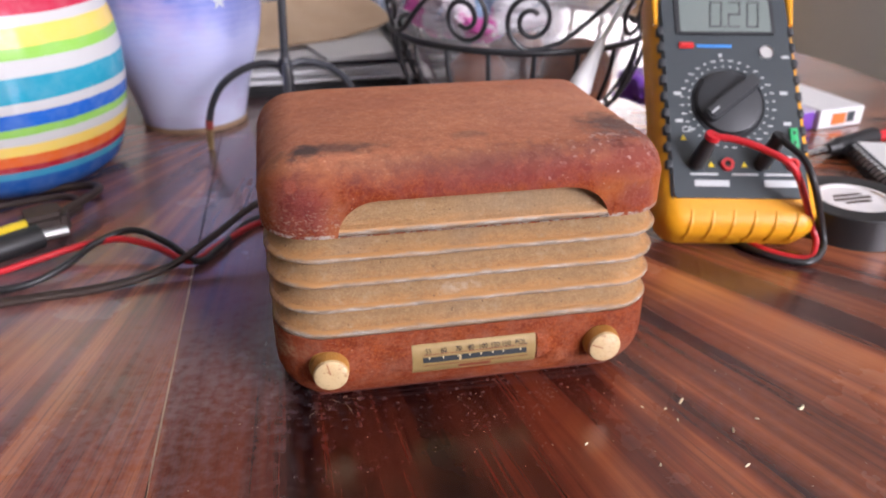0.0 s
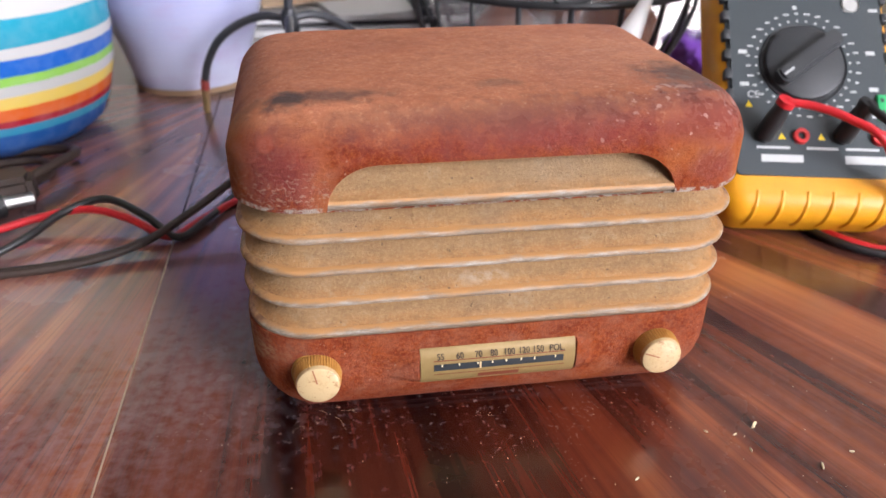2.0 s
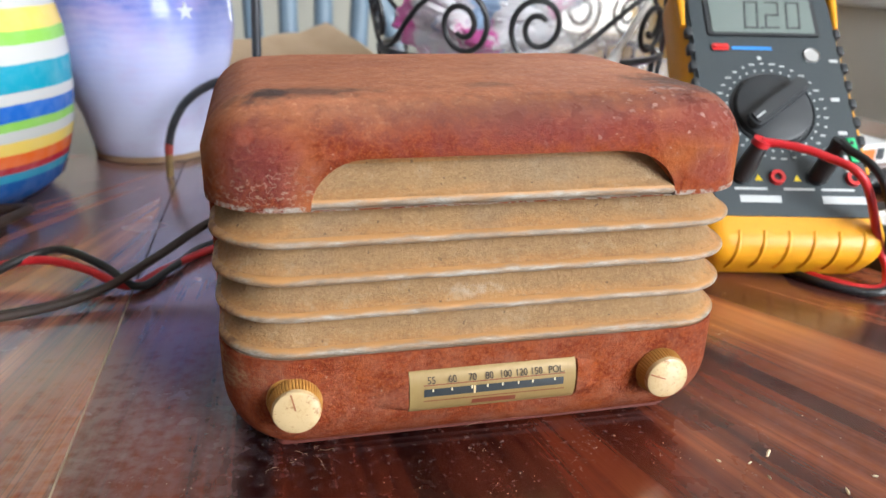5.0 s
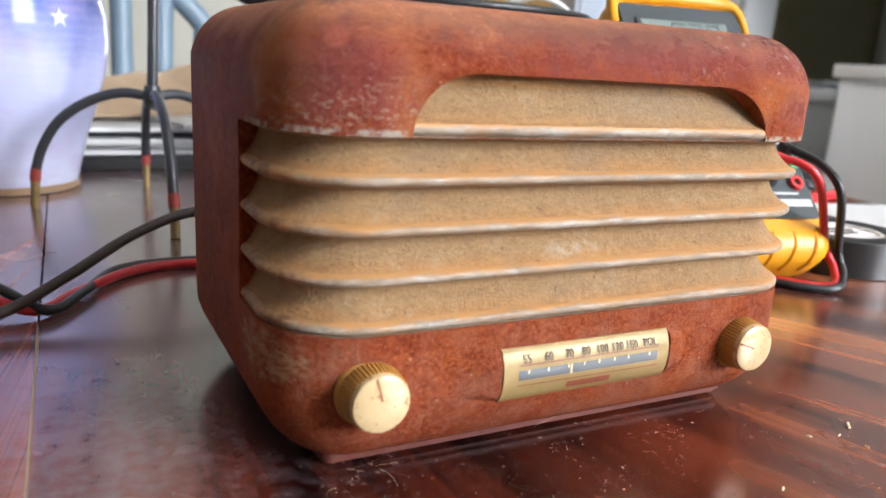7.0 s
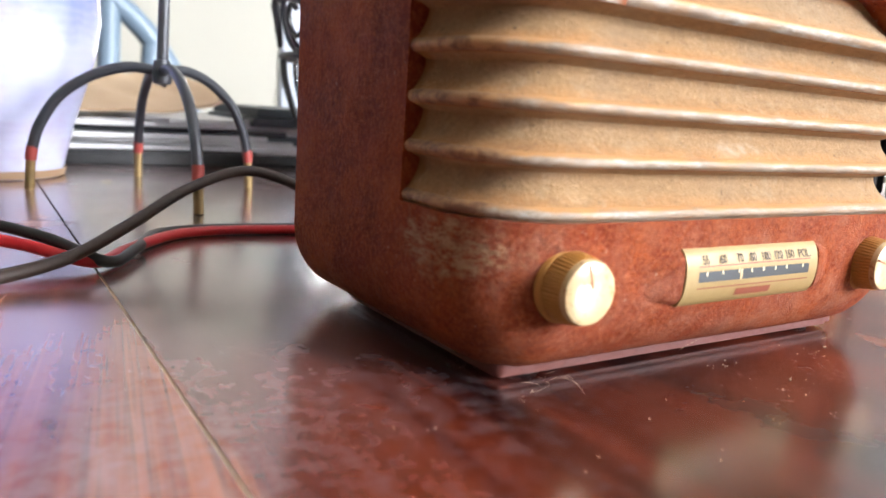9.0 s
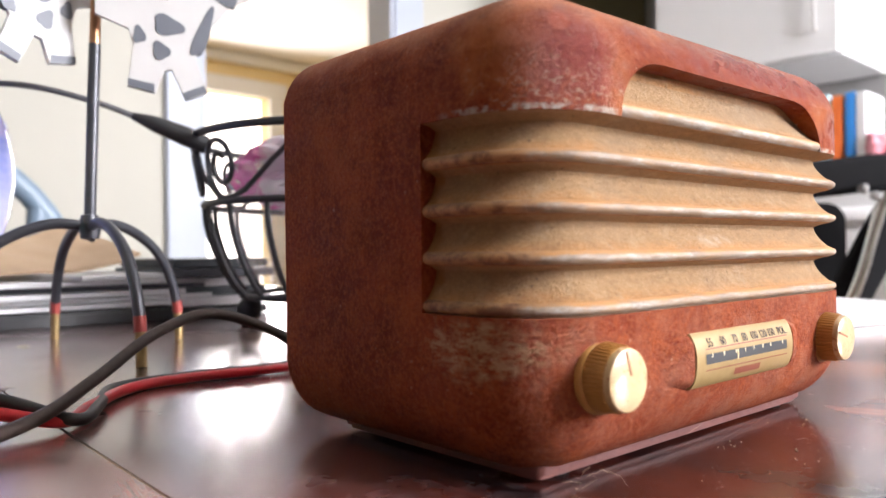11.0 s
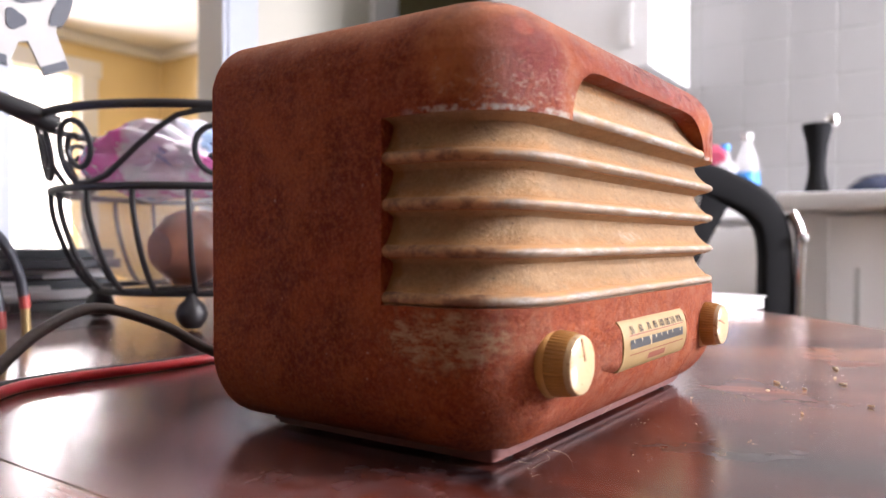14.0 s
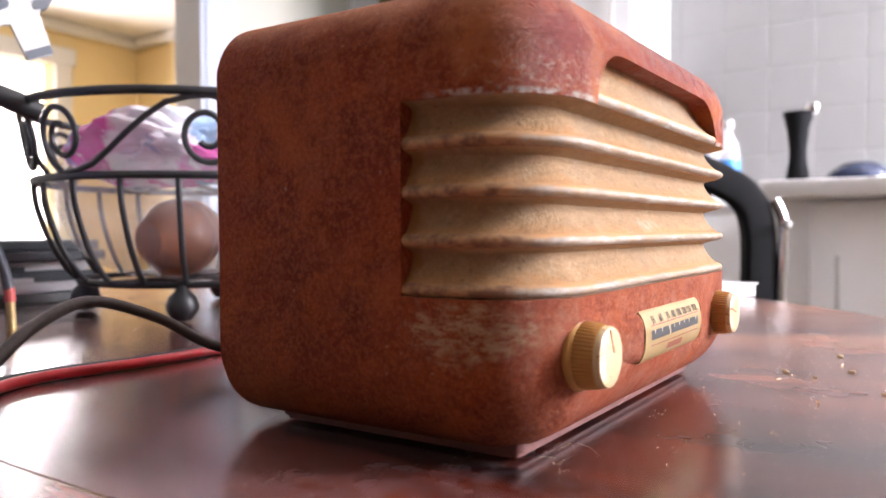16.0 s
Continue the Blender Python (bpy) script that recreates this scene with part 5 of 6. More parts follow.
def digit(ch, x, y, w, h, th):
    on = {"0": "abcdef", "2": "abged", "1": "bc"}[ch]
    seg = {"a": (0, h - th, w, h), "g": (0, h / 2 - th / 2, w, h / 2 + th / 2), "d": (0, 0, w, th), "f": (0, h / 2, th, h), "e": (0, 0, th, h / 2), "b": (w - th, h / 2, w, h), "c": (w - th, 0, w, h / 2)}
    for q in on:
        a, b, c, d = seg[q]
        g = 0.0004
        bm = slab([(x + a + g + b * 0.1, y + b + g), (x + c - g + b * 0.1, y + b + g), (x + c - g + d * 0.1, y + d - g), (x + a + g + d * 0.1, y + d - g)], 0.0034, 0.0036)
        bmesh.ops.transform(bm, verts=bm.verts, matrix=MM)
        part("screen_segment", bm, M_SEGMENT, screen, smooth=False)


for ch, x in (("0", -0.0105), ("2", 0.0008), ("0", 0.0121)):
    digit(ch, x, 0.1078, 0.0085, 0.0180, 0.0018)
mface(-0.0012, 0.0002, 0.1078, 0.1093, 0.0034, 0.0036, M_SEGMENT, "decimal_point", "", 0, screen)
mface(-0.0290, -0.0200, 0.0945, 0.0985, 0.002, 0.0042, M_REDBTN, "power_button", "red power button", 0.001, None, 0.0012)
mface(-0.0180, 0.0030, 0.0955, 0.0975, 0.0022, 0.0024, M_BLUEPRINT, "print_line", "blue printed line")
part("round_socket", lathe([(0.0, 0.0026), (0.0036, 0.0026), (0.0042, 0.0032), (0.0042, 0.002)], 24, MM @ Matrix.Translation((0.0235, 0.0925, 0))), M_SILVER, meter, "round transistor socket")
DC = (-0.0025, 0.0600)
part("dial_recess", lathe([(0.0, 0.0024), (0.0205, 0.0024), (0.0212, 0.0030), (0.0215, 0.0022)], 48, MM @ Matrix.Translation((*DC, 0))), M_METER2, meter, "black dial plate")
rot = part("rotary_switch", lathe([(0.0195, 0.0024), (0.0190, 0.0048), (0.0175, 0.0056), (0.0, 0.0058)], 48, MM @ Matrix.Translation((*DC, 0))), M_METER2, meter, "black rotary switch")
bm = slab(rounded(-0.0185, 0.0200, -0.0042, 0.0042, 0.003), 0.0052, 0.0112, None, 0.0012)
bmesh.ops.transform(bm, verts=bm.verts, matrix=MM @ Matrix.Translation((*DC, 0)) @ Matrix.Rotation(radians(38), 4, "Z"))
part("switch_grip", bm, M_METER2, rot)
bm = box(-0.0170, -0.0110, -0.0005, 0.0005, 0.0112, 0.0114)
bmesh.ops.transform(bm, verts=bm.verts, matrix=MM @ Matrix.Translation((*DC, 0)) @ Matrix.Rotation(radians(38), 4, "Z"))
part("switch_mark", bm, M_WHITEPRINT, rot, smooth=False)
for i in range(32):
    a = 2 * math.pi * i / 32 + 0.05
    c, s = math.cos(a), math.sin(a)
    bm = box(-0.0005, 0.0005, -0.0005, 0.0005, 0.0022, 0.0024)
    bmesh.ops.transform(bm, verts=bm.verts, matrix=MM @ Matrix.Translation((DC[0] + 0.0232 * c, DC[1] + 0.0232 * s, 0)))
    part("range_dot", bm, M_WHITEPRINT, meter, smooth=False)
    w = 0.0008 + 0.0008 * ((i * 7) % 5) / 4
    bm = box(-w, w, -0.0004, 0.0004, 0.0022, 0.0024)
    bmesh.ops.transform(bm, verts=bm.verts, matrix=MM @ Matrix.Translation((DC[0] + 0.0272 * c, DC[1] + 0.0272 * s, 0)))
    part("range_print", bm, M_WHITEPRINT, meter, smooth=False)
for x, y, w, h in ((-0.0320, 0.0660, 0.0022, 0.0010), (0.0310, 0.0665, 0.0022, 0.0010), (-0.0320, 0.0490, 0.0022, 0.0010), (0.0310, 0.0475, 0.0022, 0.0010), (-0.0045, 0.0905, 0.001, 0.001), (0.0345, 0.0895, 0.0022, 0.0008), (0.0220, 0.0895, 0.0022, 0.0008),
                   (-0.0160, 0.0040 + 0.0075, 0.0100, 0.0018), (0.0250, 0.0115, 0.0110, 0.0020), (-0.0200, 0.0168, 0.0080, 0.0006), (0.0035, 0.0168, 0.0075, 0.0006), (0.0225, 0.0168, 0.008, 0.0006), (0.0300, 0.0340, 0.001, 0.0012), (0.0300, 0.0270, 0.0012, 0.0010)):
    mface(x - w, x + w, y - h, y + h, 0.0022, 0.0024, M_WHITEPRINT, "print_bar", "plain pale printed bar")
part("print_word", letters("TEMP", 0.0035, MM @ Matrix.Translation((0.0235, 0.0375, 0.0023))), M_WHITEPRINT, meter, smooth=False)
part("print_word", letters("CE", 0.0050, MM @ Matrix.Translation((-0.0280, 0.0435, 0.0023))), M_WHITEPRINT, meter, smooth=False)
for x, y in ((-0.0305, 0.0385), (-0.0155, 0.0225), (0.0035, 0.0225), (0.0165, 0.0225)):
    bm = slab([(x - 0.0018, y - 0.0014), (x + 0.0018, y - 0.0014), (x, y + 0.0018)], 0.0022, 0.0024)
    bmesh.ops.transform(bm, verts=bm.verts, matrix=MM)
    part("warning_mark", bm, M_YELLOW2, meter, "yellow warning triangle", smooth=False)
mface(0.0315, 0.0360, 0.0315, 0.0445, 0.0020, 0.0036, M_GREEN, "temperature_socket", "green two-slot socket", 0.0005)
for y in (0.0345, 0.0405):
    mface(0.0330, 0.0345, y, y + 0.002, 0.0034, 0.0038, M_METER2, "socket_slot")
for x in (-0.0245, -0.0065, 0.0130, 0.0310):
    jack = part("jack", lathe([(0.0019, 0.002), (0.0020, 0.0042), (0.0036, 0.0042), (0.0038, 0.002)], 20, MM @ Matrix.Translation((x, 0.0225, 0))), M_REDBTN if x in (-0.0065, 0.0310) else M_METER2, meter)
    part("jack_hole", lathe([(0, 0.0030), (0.0020, 0.0030)], 16, MM @ Matrix.Translation((x, 0.0225, 0))), M_BLACK, jack)


def mp(x, y, z):
    return MM @ Vector((x, y, z))


def plug(x, hand, material, ring):
    base = mp(x, 0.0225, 0.003)
    tip = mp(x + 0.0045 * hand, 0.031, 0.0175)
    out = part("plug", tube([base, (base + tip) / 2, tip], 0.0042, 4, 14, radii=[0.0046, 0.0044, 0.0036]), M_BLACK, meter, "black banana plug")
    part("plug_collar", tube([tip, tip + (tip - base) * 0.16], 0.0042, 0, 16), ring, out)
    return tip + (tip - base) * 0.1


t_red, t_blk = plug(-0.0245, 1, M_BLACK, M_RED), plug(0.0130, 1, M_BLACK, M_BLACK)
lead = thing("test_lead", "red silicone test lead curving down from the meter", "cable", (0.24, 0.08, 0), "test leads")
part("wire", tube([t_red, mp(-0.008, 0.029, 0.021), mp(0.006, 0.022, 0.024), mp(0.021, 0.010, 0.025), (0.2365, 0.083, 0.020), (0.2395, 0.078, 0.008), (0.232, 0.073, 0.0022), (0.216, 0.086, 0.0022), (0.205, 0.115, 0.0022), (0.19, 0.16, 0.0022), (0.12, 0.186, 0.0022), (0.05, 0.185, 0.0022)], 0.0019, 8, 10), M_RED, lead)
lead = thing("test_lead", "black silicone test lead curving down from the meter", "cable", (0.24, 0.08, 0), "test leads")
part("wire", tube([t_blk, mp(0.019, 0.028, 0.021), mp(0.026, 0.016, 0.026), mp(0.031, 0.002, 0.024), (0.2415, 0.079, 0.017), (0.2405, 0.0735, 0.006), (0.228, 0.0695, 0.0022), (0.211, 0.084, 0.0022), (0.201, 0.113, 0.0022), (0.185, 0.155, 0.0022), (0.12, 0.191, 0.0022), (0.05, 0.1895, 0.0022)], 0.0019, 8, 10), M_BLACK, lead)

# ---- leads and cord to the left of the radio
lead = thing("test_lead", "red silicone test lead lying in loops on the table", "cable", (-0.1, 0.16, 0), "test leads")
part("wire", tube([(0.05, 0.185, 0.0022), (0.001, 0.1835, 0.0022), (-0.04, 0.1885, 0.0022), (-0.062, 0.1815, 0.0024), (-0.083, 0.156, 0.003), (-0.096, 0.1405, 0.003), (-0.115, 0.154, 0.007), (-0.135, 0.164, 0.009), (-0.155, 0.164, 0.007), (-0.18, 0.156, 0.004), (-0.198, 0.150, 0.0022), (-0.24, 0.14, 0.0022)], 0.0019, 8, 10), M_RED, lead)
lead = thing("test_lead", "black silicone test lead lying in loops on the table", "cable", (-0.1, 0.16, 0), "test leads")
part("wire", tube([(0.05, 0.1895, 0.0022), (0.001, 0.188, 0.0022), (-0.04, 0.193, 0.0022), (-0.066, 0.186, 0.0024), (-0.080, 0.157, 0.003), (-0.092, 0.1395, 0.003), (-0.108, 0.153, 0.009), (-0.128, 0.168, 0.012), (-0.146, 0.163, 0.009), (-0.160, 0.145, 0.005), (-0.176, 0.134, 0.0022), (-0.193, 0.132, 0.0022), (-0.205, 0.145, 0.0022), (-0.208, 0.165, 0.006)], 0.0019, 8, 10), M_BLACK, lead)
cord = thing("power_cord", "brown two-core rubber power cord rising in a loop behind the radio", "cable", (-0.1, 0.13, 0))
CORD = [(-0.34, 0.095, 0.0026), (-0.25, 0.108, 0.0026), (-0.184, 0.117, 0.0026), (-0.135, 0.122, 0.0028), (-0.106, 0.131, 0.006), (-0.085, 0.145, 0.013), (-0.060, 0.163, 0.023), (-0.034, 0.176, 0.0275), (-0.012, 0.170, 0.020), (0.003, 0.156, 0.009), (0.018, 0.128, 0.008), (0.024, 0.098, 0.018), (0.026, 0.090, 0.020)]
for s in (-1, 1):
    part("core", tube([(x + s * 0.0007, y + s * 0.0012, z) for x, y, z in CORD], 0.0019, 8, 10), M_CORD, cord)
clip = thing("mains_plug", "dark brown rubber mains plug with its looped cord", "plug", (-0.185, 0.205, 0))
part("plug_body", slab([(-0.012, -0.010), (0.010, -0.012), (0.014, -0.004), (0.014, 0.006), (0.008, 0.012), (-0.010, 0.010)], 0.0, 0.016, Matrix.Translation((-0.182, 0.196, 0.0005)) @ Matrix.Rotation(0.5, 4, "Z"), 0.003), M_CORD, clip)
part("plug_cord", tube([(-0.176, 0.204, 0.009), (-0.165, 0.222, 0.010), (-0.160, 0.245, 0.008), (-0.172, 0.262, 0.004), (-0.2, 0.262, 0.003), (-0.24, 0.25, 0.003), (-0.3, 0.23, 0.003)], 0.0027, 8, 10), M_CORD, clip)
part("plug_cord", tube([(-0.178, 0.206, 0.004), (-0.170, 0.228, 0.003), (-0.178, 0.246, 0.003), (-0.2, 0.246, 0.003), (-0.26, 0.225, 0.003)], 0.0022, 8, 10), M_CORD, clip)
for a, (x0, y0), (x1, y1), material, label in ((0, (-0.180, 0.181), (-0.222, 0.148), M_BLACK, "black insulated crocodile clip on the table"), (1, (-0.187, 0.189), (-0.226, 0.162), M_YELLOW2, "yellow insulated crocodile clip on the table")):
    c = thing("crocodile_clip", label, "clip", ((x0 + x1) / 2, (y0 + y1) / 2, 0), "crocodile clips")
    part("sleeve", tube([(x0, y0, 0.0075), ((x0 + x1) / 2, (y0 + y1) / 2, 0.0075), (x1, y1, 0.006)], 0.0065, 6, 14, radii=[0.0070, 0.0066, 0.0042], flat=1.15), material, c)
    part("jaw", tube([(x0, y0, 0.0075), (x0 + 0.012, y0 + 0.008, 0.006)], 0.003, 0, 8, flat=1.4), M_SILVER, c, "steel jaw")

# ---- tape, notebook, pen, box
TC = (0.2840, 0.1075)
tape = thing("electrical_tape", "roll of black electrical tape lying on the table", "tape", (*TC, 0))
part("tape_roll", lathe([(0.0215, 0.0), (0.0335, 0.0), (0.0340, 0.0006), (0.0340, 0.0184), (0.0335, 0.019), (0.0215, 0.019)], 56, Matrix.Translation((*TC, 0))), M_BLACK, tape)
part("core", lathe([(0.0190, 0.0), (0.0214, 0.0), (0.0214, 0.0186), (0.0190, 0.0186), (0.0190, 0.0)], 48, Matrix.Translation((*TC, 0))), M_PAPER, tape, "white card core")
part("label", lathe([(0.0, 0.0168), (0.0189, 0.0168), (0.0189, 0.0176), (0.0, 0.0176)], 48, Matrix.Translation((*TC, 0))), M_PAPER, tape, "white round label")
for y, w in ((0.006, 0.009), (0.001, 0.012), (-0.004, 0.008)):
    part("print_bar", box(TC[0] - w, TC[0] + w, TC[1] + y - 0.0012, TC[1] + y + 0.0012, 0.0176, 0.0179), M_PRINT_DARK, tape, "plain dark bar", smooth=False)
part("loose_end", tube([(TC[0] - 0.030, TC[1] + 0.016, 0.014), (TC[0] - 0.034, TC[1] + 0.02, 0.018), (TC[0] - 0.028, TC[1] + 0.024, 0.022)], 0.003, 5, 8, flat=0.4), M_BLACK, tape)

NM = Matrix.Translation((0.396, 0.128, 0)) @ Matrix.Rotation(radians(-19), 4, "Z")
book = thing("spiral_notebook", "spiral-bound notebook with a white cover", "notebook", (0.395, 0.165, 0))
part("page_block", box(-0.052, 0.055, -0.07, 0.07, 0.0005, 0.009, m=NM), M_PAPER, book, smooth=False)
part("cover", box(-0.056, 0.056, -0.072, 0.072, 0.0092, 0.0102, m=NM), M_WHITE, book, "white card cover", smooth=False)
for i in range(22):
    y = -0.066 + 0.0063 * i
    part("wire_ring", tube([(NM @ Vector((-0.056 + 0.0065 * math.cos(a), y, 0.0065 + 0.0062 * math.sin(a)))) for a in (2 * math.pi * k / 12 for k in range(12))], 0.0007, 0, 6, closed=True), M_BLACK_WIRE, book)
pen = thing("ballpoint_pen", "red pen with a silver tip lying on the table", "pen", (0.43, 0.235, 0))
part("barrel", tube([(0.404, 0.2325, 0.0046), (0.44, 0.240, 0.0046), (0.50, 0.252, 0.0046)], 0.0042, 3, 12), M_RED, pen)
part("tip", tube([(0.404, 0.2325, 0.0046), (0.393, 0.2302, 0.0040)], 0.003, 0, 10, radii=[0.004, 0.001]), M_CHROME, pen, "silver tip")
drv = thing("screwdriver", "small screwdriver with a black handle and bright shaft", "screwdriver", (0.35, 0.225, 0))
part("shaft", tube([(0.297, 0.1930, 0.0075), (0.346, 0.2093, 0.0075)], 0.0028, 0, 12), M_CHROME, drv, "bright steel shaft")
part("handle", tube([(0.345, 0.2090, 0.0075), (0.356, 0.2120, 0.0075), (0.374, 0.2185, 0.0075), (0.398, 0.2260, 0.0075)], 0.0065, 4, 14, radii=[0.004, 0.0072, 0.0068, 0.0072]), M_BLACK, drv, "black handle")
XM = Matrix.Translation((0.381, 0.266, 0)) @ Matrix.Rotation(radians(8), 4, "Z")
carton = thing("small_carton", "small white and purple printed cardboard carton", "box", (0.381, 0.266, 0))
part("carton_body", box(0.0, 0.046, 0.0, 0.085, 0.0005, 0.0165, 0.0008, m=XM), M_WHITE, carton, smooth=False)
part("purple_side", box(-0.022, -0.0015, 0.004, 0.075, 0.0005, 0.0150, 0.0006, m=XM), M_PURPLE, carton, "purple printed side", smooth=False)
part("lilac_flap", box(-0.0225, -0.0013, 0.0035, 0.0755, 0.0152, 0.0162, m=XM), mat("lilac_card", (0.58, 0.52, 0.66), 0.6, grain=0.3), carton, "pale lilac flap", smooth=False)
part("orange_print", box(0.013, 0.027, -0.0006, 0.0004, 0.0035, 0.0128, m=XM), M_ORANGE, carton, "orange printed square", smooth=False)
part("grey_print", box(0.029, 0.0365, -0.0006, 0.0004, 0.0045, 0.0130, m=XM), M_METER, carton, "dark printed bar", smooth=False)
bagp = crumpled("purple_wrapper", "crumpled purple and clear plastic wrapper on the table", "wrapper", (0.262, 0.315, 0.022), (0.036, 0.045, 0.026), M_PURPLE, 6.1, 0.5)
crumpled("plastic_bag", "crumpled clear bag lying beside the basket", "bag", (0.262, 0.345, 0.045), (0.04, 0.05, 0.035), M_BAG, 7.7, 0.5)

# ---- white charging cable hung on the basket
chg = thing("charging_cable", "white charging cable with a moulded plug hung over the basket", "cable", (0.16, 0.23, 0.05))
part("plug", tube([(0.140, 0.196, 0.060), (0.146, 0.203, 0.067), (0.158, 0.214, 0.082), (0.166, 0.222, 0.0905)], 0.005, 6, 12, radii=[0.0056, 0.0066, 0.0036, 0.0024], flat=1.2), M_WHITECABLE, chg, "white moulded plug")
part("wire", tube([(0.166, 0.222, 0.0905), (0.183, 0.236, 0.106), (0.196, 0.246, 0.118), (0.198, 0.254, 0.128), (0.185, 0.262, 0.134), (0.170, 0.275, 0.130), (0.16, 0.30, 0.122)], 0.0018, 8, 10), M_WHITECABLE, chg)

# ---- grey cable that ends in a black plug on the basket's rim
blk = thing("adapter_cable", "grey cable ending in a black strain relief on the basket", "cable", (0.03, 0.37, 0.12))
part("wire", tube([(-0.30, 0.62, 0.20), (-0.2, 0.52, 0.165), (-0.10, 0.43, 0.148), (-0.05, 0.395, 0.149), (-0.015, 0.378, 0.142), (0.012, 0.366, 0.132)], 0.0018, 8, 10), mat("grey_cable", (0.10, 0.10, 0.105), 0.5, grain=0.3), blk)
part("strain_relief", tube([(0.008, 0.368, 0.1335), (0.020, 0.363, 0.129), (0.036, 0.357, 0.1225), (0.048, 0.352, 0.117)], 0.005, 6, 12, radii=[0.0022, 0.005, 0.0062, 0.0055]), M_BLACK, blk, "black plug")

# ---- papers behind the stand
tray = thing("document_tray", "shallow black tray under loose papers", "tray", (0.0, 0.53, 0))
part("tray_body", slab(rounded(-0.14, 0.075, 0.455, 0.64, 0.012), 0.0005, 0.010, None, 0.002), M_BLACK, tray)
SHEETS = ((0.0, 0.545, 0.100, 0.085, 0.0112, 1, M_PAPER, "white printed sheet lying on the tray", "paper_sheet"), (0.012, 0.548, 0.095, 0.080, 0.0152, -3, M_WHITE, "thick white envelope lying on papers", "envelope"),
          (-0.012, 0.542, 0.090, 0.082, 0.0192, 3, M_PAPER, "white printed sheet lying on the tray", "paper_sheet"), (0.02, 0.552, 0.085, 0.080, 0.0232, -5, M_STAND, "dark magazine lying among papers", "magazine_sheet"),
          (0.0, 0.545, 0.088, 0.078, 0.0272, 2, M_PAPER, "white printed sheet lying on the tray", "paper_sheet"), (0.045, 0.535, 0.06, 0.07, 0.0312, 14, M_WHITE, "thick white envelope lying on papers", "envelope"))
for i, (x, y, w, h, z, a, material, label, nm) in enumerate(SHEETS):
    m = Matrix.Translation((x, y, z)) @ Matrix.Rotation(radians(a), 4, "Z")
    bm = bmesh.new()
    bmesh.ops.create_grid(bm, x_segments=12, y_segments=10, size=1.0)
    bmesh.ops.transform(bm, verts=bm.verts, matrix=m @ Matrix.Diagonal((w, h, 1, 1)))
    for v in bm.verts:
        v.co.z += 0.0003 * noise.noise(v.co * 20 + Vector((i, 0, 0)))
    r = bmesh.ops.extrude_face_region(bm, geom=bm.faces[:])
    bmesh.ops.translate(bm, verts=[v for v in r["geom"] if isinstance(v, bmesh.types.BMVert)], vec=(0, 0, 0.0032))
    sheet = tagged(part(nm, bm, material), label, "paper", "papers on the tray")
km = Matrix.Translation((-0.010, 0.565, 0.047)) @ Matrix.Rotation(radians(24), 4, "Z") @ Matrix.Rotation(radians(14), 4, "X")
bm = bmesh.new()
bmesh.ops.create_grid(bm, x_segments=24, y_segments=16, size=1.0)
bmesh.ops.transform(bm, verts=bm.verts, matrix=Matrix.Diagonal((0.075, 0.05, 1, 1)))
for v in bm.verts:
    v.co.z += 0.006 * abs(noise.noise(v.co * 22)) + 0.012 * max(0, v.co.x / 0.075) ** 2
r = bmesh.ops.extrude_face_region(bm, geom=bm.faces[:])
bmesh.ops.translate(bm, verts=[v for v in r["geom"] if isinstance(v, bmesh.types.BMVert)], vec=(0, 0, 0.002))
bmesh.ops.transform(bm, verts=bm.verts, matrix=km)
tagged(part("kraft_bag", bm, M_KRAFT), "creased brown paper bag lying on the papers", "paper bag")
stackm = thing("magazine_stack", "small stack of dark magazines at the back", "magazines", (0.09, 0.47, 0))
for i in range(6):
    part("magazine", box(0.065 + 0.004 * (i % 3), 0.150 + 0.003 * ((i * 2) % 3), 0.46 + 0.004 * ((i * 5) % 4), 0.58, 0.0005 + 0.0075 * i, 0.0075 + 0.0075 * i, 0.001), (M_BLACK, M_PAPER, M_METER, M_PAPER, M_STAND, M_METER)[i], stackm, smooth=False)

# ---- crumbs on the table top
random.seed(4)
for k, (x, y, q) in enumerate(((0.107, -0.020, 0.0024), (0.0985, -0.023, 0.0012), (0.082, -0.051, 0.0016), (0.152, -0.034, 0.0030), (0.113, -0.058, 0.0018), (0.118, -0.040, 0.0020), (0.131, -0.036, 0.0012), (-0.054, 0.361, 0.0042), (0.09, -0.02, 0.001), (0.06, -0.035, 0.0012), (0.1, 0.33 - 0.36, 0.001), (-0.02, 0.30, 0.001))):
    bm = bmesh.new()
    bmesh.ops.create_icosphere(bm, subdivisions=2, radius=1.0)
    m = Matrix.Translation((x, y, 0.0005)) @ Matrix.Rotation(random.uniform(0, 3), 4, "Z") @ Matrix.Diagonal((q * 0.8, q * 0.24, 0.0004, 1))
    bmesh.ops.transform(bm, verts=bm.verts, matrix=m)
    ripple(bm, q * 0.3, 400)
    for v in bm.verts:
        v.co.z = max(v.co.z, 0.00005)
    tagged(part("crumb", bm, M_CREAM), "pale crumb lying on the table", "crumb", "crumbs on the table")


# ---- dust flakes in front of the radio
random.seed(21)
flecks = thing("dust_flecks", "pale dust specks and flakes scattered on the polished table", "dust", (0.03, -0.02, 0), kind="stuff")
bm = bmesh.new()
